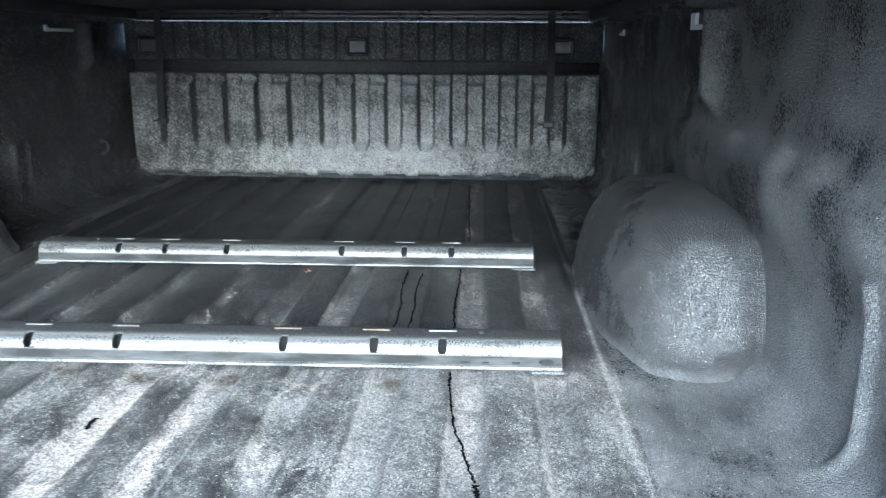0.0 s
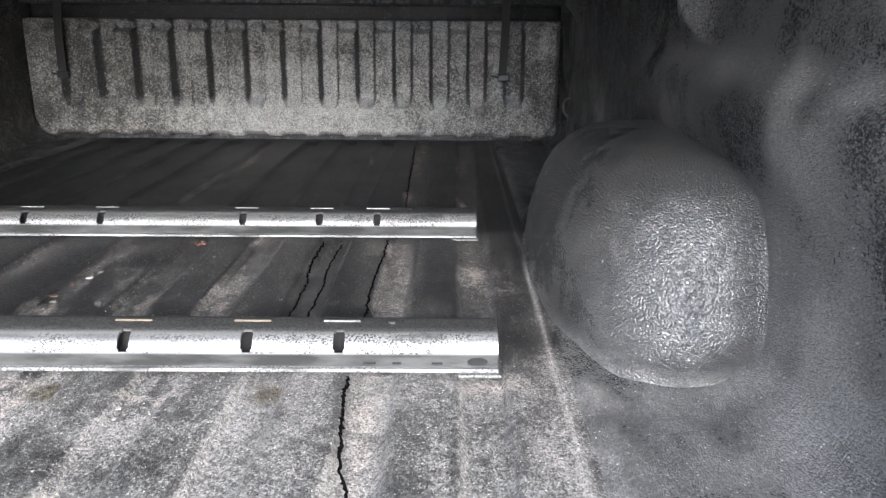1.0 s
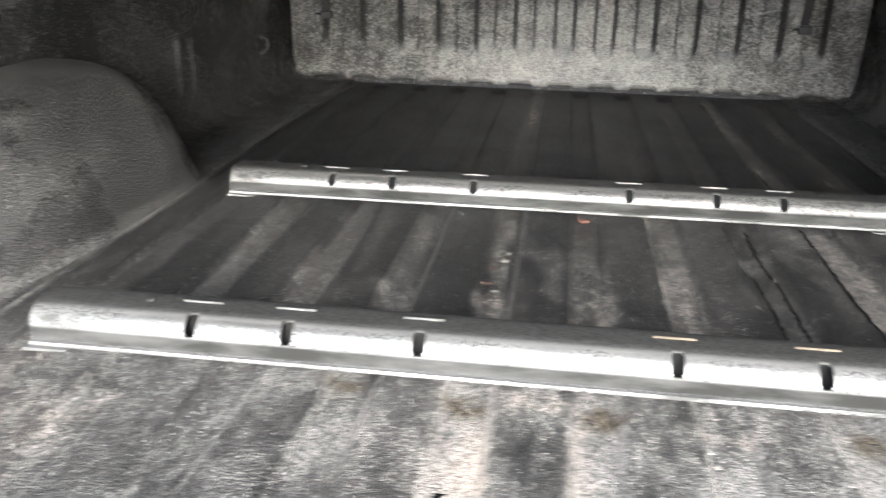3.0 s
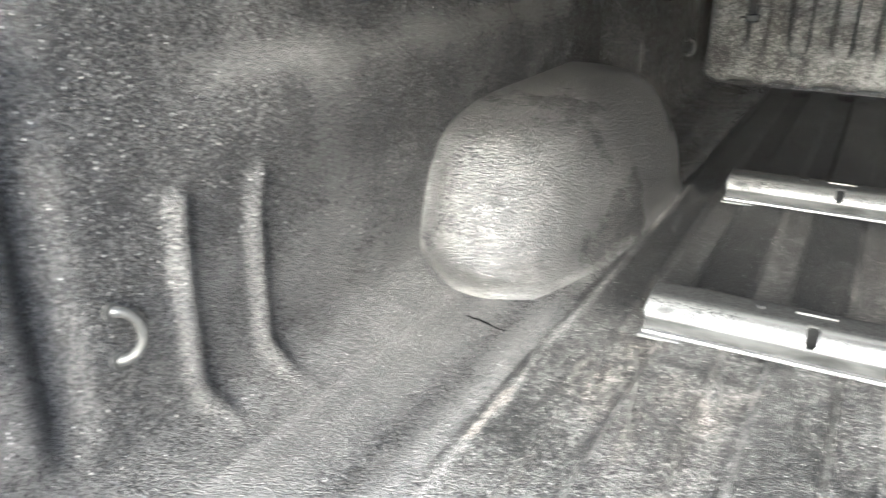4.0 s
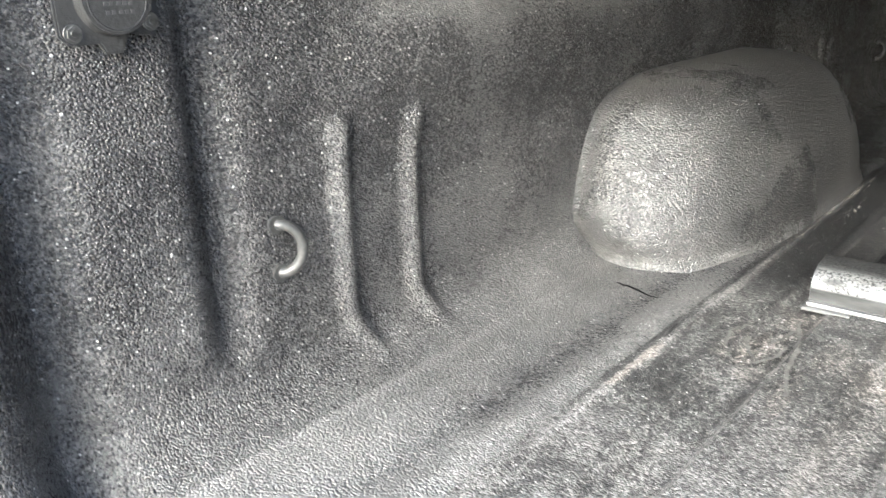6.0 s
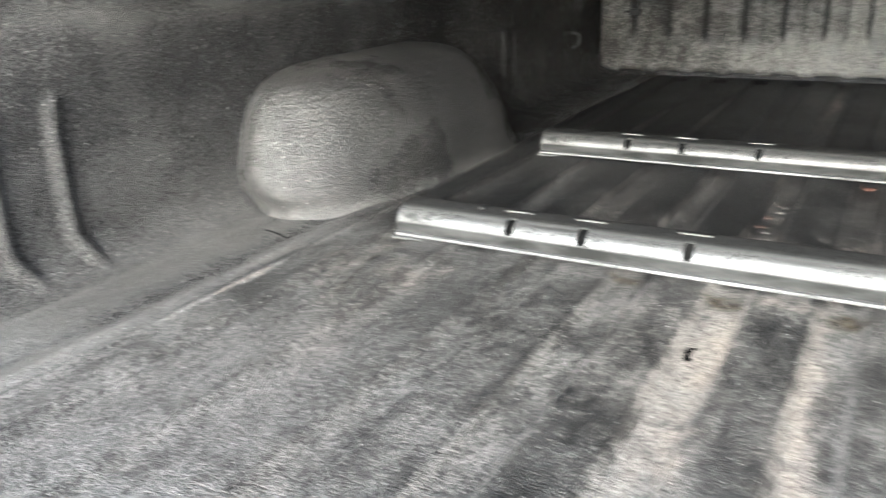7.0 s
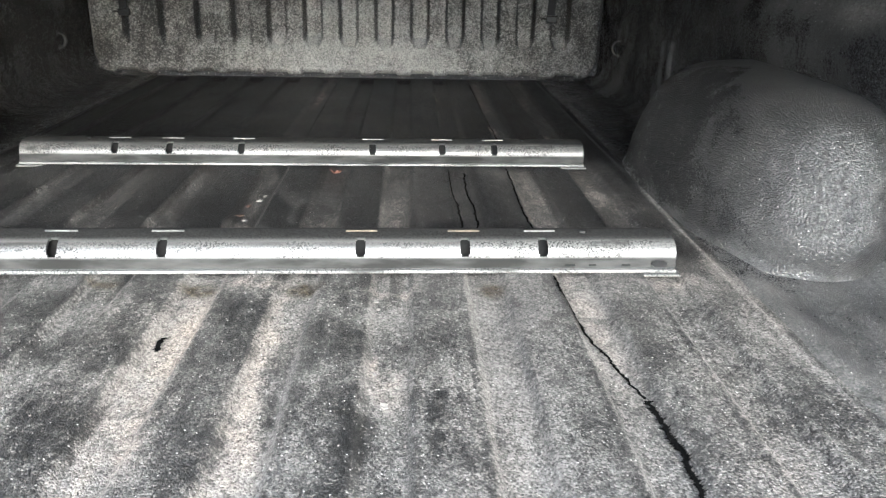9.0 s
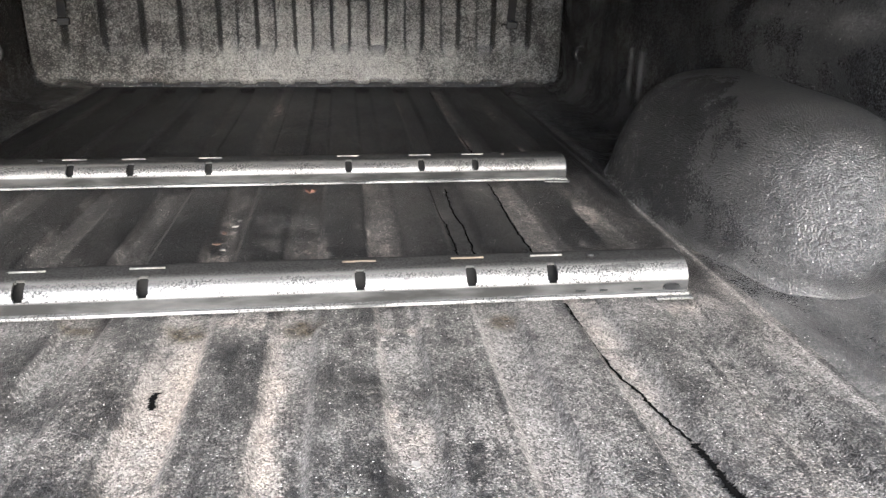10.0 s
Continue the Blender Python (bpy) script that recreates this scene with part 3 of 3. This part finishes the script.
ground = part("ground", block(-400, 400, -400, 400, -0.9, -0.88), GROUND)
tagged(ground, "plain pale concrete ground below the truck", "ground", kind="structure")

# ---------------------------------------------------------------- mounting rails
RAIL_L = 0.545
SLOTS = (-0.367, -0.264, -0.127, 0.127, 0.264, 0.367)
# section from the front lip over the shoulder to the back foot: y, z
SECTION = [(-0.008, 0.001), (-0.008, 0.0042), (-0.0074, 0.0050), (-0.004, 0.0052), (-0.0025, 0.0064), (-0.002, 0.010), (-0.002, 0.015)]
SECTION += [(0.025 - 0.027 * math.cos(radians(a)), 0.015 + 0.027 * math.sin(radians(a))) for a in range(6, 91, 7)]
SECTION += [(0.034, 0.042), (0.044, 0.042), (0.055, 0.042), (0.060, 0.040), (0.062, 0.035), (0.062, 0.001)]
SLOT_LO, SLOT_HI = 8, 17


def build_rail(y):
    rail = new("mounting_rail")
    tagged(rail, "worn bright steel hitch rail with slots, across the bed floor", "hitch rail", group="hitch rails on the floor")
    xs = set(steps(-RAIL_L, RAIL_L, 0.02))
    cut = []
    for c in SLOTS:
        xs = {x for x in xs if not c - 0.0085 < x < c + 0.0085}
        xs |= {c + q for q in (-0.0074, -0.0066, -0.005, 0.005, 0.0066, 0.0074)}
        cut.append(c)
    xs = sorted(xs)
    bm = bmesh.new()
    grid = [[bm.verts.new((x, p, q)) for p, q in SECTION] for x in xs]
    for i in range(len(xs) - 1):
        mid = (xs[i] + xs[i + 1]) / 2
        for j in range(len(SECTION) - 1):
            a = min(abs(mid - c) for c in cut)
            if a < 0.0050 and SLOT_LO <= j < SLOT_HI or a < 0.0066 and SLOT_LO < j < SLOT_HI - 1:
                continue
            bm.faces.new((grid[i][j], grid[i + 1][j], grid[i + 1][j + 1], grid[i][j + 1]))
    bmesh.ops.recalc_face_normals(bm, faces=bm.faces)
    bmesh.ops.solidify(bm, geom=bm.faces[:], thickness=0.0035)
    for e in bm.edges:
        if len(e.link_faces) == 2 and e.calc_face_angle(0.0) > radians(38):
            e.smooth = False
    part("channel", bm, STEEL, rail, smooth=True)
    # black plate that paints the shade inside the slots
    part("slot_backing", block(-RAIL_L + 0.004, RAIL_L - 0.004, 0.030, 0.033, 0.002, 0.034), INSIDE, rail, "black plate standing in for the shade behind the slots")
    for c in SLOTS:
        rusty = y < 0.1 and 0.1 < c < 0.3
        part("tab", block(c - 0.021, c + 0.021, 0.0395, 0.0420, 0.0415, 0.0440, 0.0006, 1), TAN_STEEL if rusty else BARE, rail, "thin tan rusted tab" if rusty else "thin bright steel tab")
    for sx in (-1, 1):
        part("spacer_plate", block(min(sx * 0.50, sx * (RAIL_L + 0.004)), max(sx * 0.50, sx * (RAIL_L + 0.004)), -0.014, 0.06, -0.003, 0.0008, 0.0008, 1), STEEL, rail)
        part("rivet", disc(0.005, 0.004, 0.003, pose(sx * 0.425, 0.038, 0.0430), 16), STEEL, rail)
    if y < 0.1:
        for x, w in ((0.402, 0.007), (0.432, 0.005), (0.477, 0.006)):
            part("drain_slit", block(x - w, x + w, -0.0058, -0.0050, 0.0095, 0.0122, 0.0004, 1), INSIDE, rail, "small dark slit in the face")
        part("dent", disc(0.0115, 0.0110, 0.0008, pose(0.522, -0.0053, 0.0125, 90, 0, 0) @ Matrix.Diagonal((1.0, 0.42, 1.0, 1.0)), 24), BLACK_STEEL, rail, "dark oval dent near the rail end")
    rail.matrix_basis = pose(0, y, 0.0015)
    return rail


build_rail(0.0)
build_rail(0.557)


# ---------------------------------------------------------------- tie-down rings
def build_ring(side, y, z, size=1.0, x=WALL_X):
    ring = new("tie_down_ring")
    tagged(ring, "small steel tie-down loop fixed to the bed wall", "tie-down", group="tie-down loops")
    pts = []
    for k in range(17):
        a = math.pi * k / 16
        pts.append((-0.005 - 0.012 * math.sin(a), 0.014 * math.sin(a), 0.0215 * math.cos(a)))
    part("loop", tube([(0.004, -0.001, 0.0215)] + pts + [(0.004, -0.001, -0.0215)], 0.0048, 12), RING, ring, smooth=True)
    for s in (-1, 1):
        part("boss", disc(0.008, 0.0068, 0.006, pose(-0.002, -0.001, s * 0.0215, 0, 90, 0), 18), RING, ring, smooth=False)
    m = Matrix.Translation((side * x, y, z)) @ Matrix.Diagonal((side * size, size, size, 1))
    ring.matrix_basis = m
    return ring


build_ring(-1, -0.494, 0.142)
build_ring(1, 1.485, 0.135)
build_ring(-1, 1.470, 0.135)


# ---------------------------------------------------------------- trailer socket on the wall
def build_socket():
    so = new("trailer_socket")
    tagged(so, "grey seven-way trailer socket with hinged lid, bolted to the bed wall", "trailer socket")
    # local: x to the front of the bed, y up, z out of the wall
    bm = bmesh.new()
    plan = [(-0.034, 0.016), (-0.020, 0.035), (0.024, 0.035), (0.036, 0.024), (0.037, -0.024), (0.032, -0.031), (0.014, -0.029), (0.008, -0.041), (-0.004, -0.041), (-0.008, -0.034), (-0.028, -0.034), (-0.034, -0.028)]
    face = bm.faces.new([bm.verts.new((x, y, 0.0)) for x, y in plan])
    ext = bmesh.ops.extrude_face_region(bm, geom=[face])
    bmesh.ops.translate(bm, verts=[v for v in ext["geom"] if isinstance(v, bmesh.types.BMVert)], vec=(0, 0, 0.006))
    bmesh.ops.recalc_face_normals(bm, faces=bm.faces)
    bmesh.ops.bevel(bm, geom=[e for e in bm.edges if all(v.co.z > 0.005 for v in e.verts)], offset=0.0015, segments=2, affect="EDGES")
    part("base_plate", bm, GREY_CAST, so)
    # barrel and hood
    bm = disc(0.0240, 0.0230, 0.020, pose(0.003, -0.006, 0.015), 32)
    part("barrel", bm, GREY_CAST, so, smooth=False)
    part("hood", block(-0.020, 0.028, 0.012, 0.034, 0.005, 0.027, 0.003, 3), GREY_CAST, so)
    lid_m = pose(0.003, -0.004, 0.0285, 6, 0, 0)
    bm = bmesh.new()
    bmesh.ops.create_cone(bm, cap_ends=True, segments=40, radius1=0.0245, radius2=0.0240, depth=0.006)
    block(-0.0215, 0.0215, 0.0, 0.033, -0.003, 0.003, bm=bm)
    bmesh.ops.transform(bm, verts=bm.verts, matrix=lid_m)
    lid = part("lid", bm, GREY_CAST, so)
    rim = [lid_m @ Vector((0.0200 * math.cos(a), -0.002 + 0.0200 * math.sin(a), 0.0030)) for a in [math.tau * k / 40 for k in range(41)]]
    part("lid_rim", tube(rim, 0.0007, 8), GREY_CAST, lid, smooth=True)
    part("hinge_pin", tube([(-0.024, 0.029, 0.026), (0.030, 0.029, 0.026)], 0.0028, 12), GREY_CAST, lid, smooth=True)
    part("slit", block(-0.013, 0.017, 0.0336, 0.0344, 0.013, 0.018), BLACK_STEEL, so, "dark slit along the hood")
    for x in (-0.0245, 0.0305):
        part("hinge_ear", disc(0.0046, 0.0042, 0.006, pose(x, 0.0265, 0.0200), 20), GREY_CAST, so)
    # moulded marking on the lid, as plain bars
    for x, w, h_ in ((-0.0125, 0.0016, 0.010), (-0.009, 0.0014, 0.006), (-0.0055, 0.0014, 0.006), (-0.002, 0.0014, 0.010), (0.0015, 0.0014, 0.010), (0.005, 0.0014, 0.006), (0.009, 0.0016, 0.010)):
        part("raised_bar", _moved(block(x, x + w, 0.002, 0.002 + h_, 0.0028, 0.0040), lid_m), MARK, lid)
    for row, xs in ((-0.006, (-0.010, -0.0065, -0.001, 0.003, 0.007)), (-0.0115, (-0.009, -0.005, 0.000, 0.004, 0.008))):
        for x in xs:
            part("raised_bar", _moved(block(x, x + 0.0026, row, row + 0.0026, 0.0028, 0.0038), lid_m), MARK, lid)
    for x, y in ((-0.0265, 0.0115), (-0.0245, -0.0265), (0.0300, -0.022), (0.0305, 0.018)):
        bolt = part("bolt", disc(0.0048, 0.0046, 0.003, pose(x, y, 0.0084), 6), BOLT, so)
        part("washer", disc(0.0064, 0.0060, 0.0016, pose(x, y, 0.0064), 20), BOLT, bolt)
        part("bolt_end", disc(0.0022, 0.0020, 0.002, pose(x, y, 0.0107), 14), BOLT, bolt)
    so.matrix_basis = Matrix(((0, 0, 0.45, -WALL_X + 0.003), (1, 0, 0, -0.614), (0, 1, 0, 0.354), (0, 0, 0, 1)))
    return so


def _moved(bm, m):
    bmesh.ops.transform(bm, verts=bm.verts, matrix=m)
    return bm


build_socket()


# ---------------------------------------------------------------- straps, buckles and clamps by the front wall
def build_strap(x):
    st = new("hanging_strap")
    tagged(st, "black webbing strap hanging down before the front panel", "strap", group="hanging straps")
    bm = bmesh.new()
    pts = [(1.700, 0.60), (1.69, 0.52), (1.685, 0.42), (1.675, 0.36), (1.672, 0.28), (1.678, 0.215)]
    rows = []
    for k, (y, z) in enumerate(pts):
        sx = 0.004 * math.sin(k * 0.8)
        rows.append([bm.verts.new((sx + s * 0.0125, y + d, z)) for s, d in ((-1, 0), (1, 0), (1, 0.002), (-1, 0.002))])
    for a, b in zip(rows, rows[1:]):
        for k in range(4):
            bm.faces.new((a[k], a[(k + 1) % 4], b[(k + 1) % 4], b[k]))
    bm.faces.new(rows[0])
    bm.faces.new(rows[-1][::-1])
    bmesh.ops.recalc_face_normals(bm, faces=bm.faces)
    part("webbing", bm, WEBBING, st)
    part("buckle", block(-0.018, 0.018, 1.668, 1.684, 0.192, 0.214, 0.004, 2), BLACK_STEEL, st)
    part("prong", tube([(-0.016, 1.672, 0.203), (-0.030, 1.668, 0.207), (-0.034, 1.672, 0.202)], 0.003), BLACK_STEEL, st, smooth=True)
    st.matrix_basis = pose(x, 0, 0)
    return st


build_strap(-0.704)
build_strap(0.654)


def build_footman(x, z):
    fo = new("anchor_loop")
    tagged(fo, "black rectangular anchor loop on the front wall", "anchor loop", group="anchor loops")
    bm = bmesh.new()
    w, h_, r = 0.034, 0.026, 0.008
    out = [(sx * (w - r) + r * math.cos(a), sz * (h_ - r) + r * math.sin(a)) for sx, sz, a0 in ((1, 1, 0), (-1, 1, 90), (-1, -1, 180), (1, -1, 270)) for a in [radians(a0 + 22.5 * k) for k in range(5)]]
    loop = [(p, 0.0, q) for p, q in out]
    part("frame", tube(loop + loop[:2], 0.0065, 10), BLACK_STEEL, fo, smooth=True)
    part("plate", block(-0.028, 0.028, 0.002, 0.006, -0.020, 0.020, 0.001, 1), GREY_CAST, fo)
    fo.matrix_basis = pose(x, FRONT - 0.028, z)
    return fo


build_footman(-0.010, 0.462)
build_footman(0.695, 0.462)
build_footman(-0.745, 0.462)


def build_clamp(side, y0, y1, z0, z1):
    cl = new("rim_clamp")
    tagged(cl, "white L-shaped plastic clamp high on the bed wall", "clamp", group="rim clamps")
    a, b = sorted((side * (WALL_X - 0.007), side * (WALL_X + 0.003)))
    part("upright", block(a, b, y1 - 0.035, y1, z0, z1, 0.001, 1), WHITE, cl)
    part("foot", block(a, b, y0, y1 - 0.0355, z0, z0 + 0.009, 0.001, 1), WHITE, cl)
    part("hook", block(a, b, y0 - 0.0145, y0 - 0.0005, z0, z0 + 0.017, 0.001, 1), WHITE, cl)
    return cl


build_clamp(1, 0.37, 0.52, 0.500, 0.531)
build_clamp(1, 1.31, 1.54, 0.498, 0.522)
build_clamp(-1, 1.21, 1.40, 0.502, 0.525)

# ---------------------------------------------------------------- cracks in the floor coating
# in the bed's own axes
CRACKS = [((0.388, -0.010), (0.391, -0.094), (0.403, -0.180), (0.421, -0.268), (0.429, -0.304)),
          ((0.274, 0.540), (0.273, 0.43), (0.281, 0.328), (0.281, 0.22), (0.286, 0.07)),
          ((0.305, 0.540), (0.301, 0.43), (0.308, 0.309), (0.306, 0.22), (0.313, 0.07)),
          ((0.388, 0.540), (0.387, 0.43), (0.383, 0.315), (0.386, 0.22), (0.385, 0.07)),
          ((0.385, 1.60), (0.393, 1.30), (0.396, 1.016), (0.403, 0.78), (0.400, 0.64)),
          ((-0.069, -0.203), (-0.0715, -0.190), (-0.069, -0.176), (-0.065, -0.168)),
          ((0.429, -0.304), (0.433, -0.345), (0.435, -0.390), (0.433, -0.440), (0.432, -0.478), (0.427, -0.500))]


def build_crack(line, width, wobble=1.0, ragged=1.6, name="crack", material=CRACK_SHADOW, label="open dark crack in the coating"):
    bm = bmesh.new()
    pts = [Vector(p) for p in line]
    rows = []
    step = 0.0016 if ragged > 2 else 0.004
    for a, b in zip(pts, pts[1:]):
        n = max(int((b - a).length / step), 2)
        for k in range(n):
            p = a.lerp(b, k / n)
            j = wobble * (0.0034 * nz(p.y * 45, p.x * 9, 1) + 0.0030 * nz(p.y * 160, 3.0, 5))
            wa, wb = (width * (0.45 + ragged * abs(nz(p.y * f, 8.0, 2 + f))) for f in ((130, 141) if ragged < 2 else (260, 310)))
            x = p.x + j
            rows.append([bm.verts.new((x + q, p.y, floor_z(x + q, p.y) + (0.0022 if width < 0.0026 else 0.0028))) for q in (-wa, -wa / 2, 0, wb / 2, wb)])
    for q, w in zip(rows, rows[1:]):
        for k in range(4):
            bm.faces.new((q[k], q[k + 1], w[k + 1], w[k]))
    bmesh.ops.recalc_face_normals(bm, faces=bm.faces)
    return part(name, bm, material, floor, label)


for line, w in zip(CRACKS, (0.0024, 0.0019, 0.0022, 0.0022, 0.0019, 0.0040, 0.0036)):
    build_crack(line, w, 0.8 if w > 0.0025 else 1.0, 2.6 if w > 0.0025 else 1.6)

# thin pale scratches before the rail's end
SCRATCHES = [((-0.570, -0.164), (-0.575, -0.134), (-0.573, -0.112)), ((-0.562, -0.120), (-0.552, -0.146), (-0.538, -0.159)), ((-0.540, -0.113), (-0.532, -0.088), (-0.527, -0.064)),
             ((-0.533, -0.045), (-0.517, -0.094), (-0.507, -0.153), (-0.494, -0.213), (-0.485, -0.233)), ((-0.430, -0.132), (-0.430, -0.090), (-0.443, -0.052)),
             ((-0.538, -0.169), (-0.526, -0.139), (-0.525, -0.112)), ((-0.510, -0.077), (-0.495, -0.102))]
for line in SCRATCHES:
    build_crack(line, 0.0026, 0.9, 2.2, "scratch", SCRAPED, "thin pale scratch in the coating")


# dark strip that paints the lip's shadow where the shelf flange ends
def build_lip_shadow():
    bm = bmesh.new()
    rows = []
    for k in range(14):
        u = k / 13
        x, y, w = -0.735 + 0.056 * u, -0.080 - 0.006 * u + 0.003 * nz(u * 9, 1.0), 0.0012 * math.sin(math.pi * min(u + 0.08, 1.0)) + 0.0006
        z = wall_profile(abs(x) - EDGE)[1] + 0.0012
        rows.append([bm.verts.new((x, y - w, z)), bm.verts.new((x, y + w, z + 0.0004))])
    for q, w in zip(rows, rows[1:]):
        bm.faces.new((q[0], w[0], w[1], q[1]))
    bmesh.ops.recalc_face_normals(bm, faces=bm.faces)
    return part("lip_shadow", bm, CRACK_SHADOW, wall_left, "short dark strip painted as the shadow of the shelf flange lip")


build_lip_shadow()


# ---------------------------------------------------------------- small things lying on the floor
def build_flake(name, x, y, r, material, label, category, seed, curl=0.3):
    rnd = random.Random(seed)
    bm = bmesh.new()
    n = 9
    top, low = [], []
    for k in range(n):
        a = math.tau * k / n
        q = r * rnd.uniform(0.55, 1.15)
        zz = r * curl * rnd.random()
        top.append(bm.verts.new((q * math.cos(a), q * 0.7 * math.sin(a), zz + 0.0012)))
        low.append(bm.verts.new((q * math.cos(a), q * 0.7 * math.sin(a), zz)))
    c, d = bm.verts.new((0, 0, r * 0.12 + 0.0012)), bm.verts.new((0, 0, 0))
    for k in range(n):
        e = (k + 1) % n
        bm.faces.new((top[k], top[e], c))
        bm.faces.new((low[e], low[k], d))
        bm.faces.new((low[k], low[e], top[e], top[k]))
    ob = part(name, bm, material)
    ob.matrix_basis = pose(x, y, floor_z(*to_bed(x, y)) + 0.0005, 0, 0, rnd.uniform(0, 360))
    return tagged(ob, label, category, group="litter on the bed floor")


build_flake("dry_leaf", 0.055, 0.535, 0.012, LEAF, "small curled reddish dry leaf on the floor", "leaf", 3, 0.7)
for k, (x, y, r) in enumerate(((0.148, -0.075, 0.009), (0.152, -0.095, 0.006), (0.150, -0.250, 0.008), (0.163, -0.315, 0.012), (-0.09, 0.55, 0.008), (-0.135, 1.262, 0.006), (-0.281, 0.43, 0.004), (-0.42, 1.2, 0.005))):
    build_flake("paint_flake", x, y, 0.5 * r, CHIP, "pale flake of paint lying on the floor", "flake", 20 + k)
for k, (x, y, r) in enumerate(((-0.060, 0.345, 0.012), (-0.072, 0.315, 0.010), (-0.055, 0.375, 0.009), (-0.078, 0.265, 0.012), (-0.066, 0.24, 0.008))):
    build_flake("broken_chip", x, y, 0.6 * r, RUSTY if k % 2 else CHIP, "broken chip of coating lying in a floor groove", "chip", 60 + k)


def build_grit():
    """Fine pale grit scattered over the floor."""
    rnd = random.Random(5)
    verts, faces = [], []
    for k in range(3600):
        x = rnd.uniform(-0.60, 0.60)
        y = -0.75 + 2.3 * rnd.random() ** 1.2 if k < 2200 else rnd.uniform(0.07, 0.54)
        if nz(x * 5, y * 4, 50) < -0.05 or -0.012 < y < 0.064 or 0.545 < y < 0.621:
            continue
        r = 0.0006 + 0.0014 * rnd.random() ** 3
        z = floor_z(*to_bed(x, y)) + 0.5 * r
        b = len(verts)
        for dx, dy, dz in ((1, 0, 0), (-1, 0, 0), (0, 1, 0), (0, -1, 0), (0, 0, 1), (0, 0, -1)):
            q = r * rnd.uniform(0.6, 1.3)
            verts.append((x + dx * q, y + dy * q, z + dz * q * 0.8))
        for u, v in ((0, 2), (2, 1), (1, 3), (3, 0)):
            faces.append((b + u, b + v, b + 4))
            faces.append((b + v, b + u, b + 5))
    ob = link("grit", verts, faces, GRIT, False)
    return tagged(ob, "fine pale grit scattered over the bed floor", "grit", kind="stuff")


build_grit()

# ---------------------------------------------------------------- the bed and what is fixed to it, turned to its true line
LOOSE = ("mounting_rail", "dry_leaf", "paint_flake", "broken_chip", "grit", "ground", "sun", "camera")
for ob in list(scene.objects):
    if ob.parent is None and ob.name.split(".")[0] not in LOOSE:
        ob.matrix_basis = BED @ ob.matrix_basis
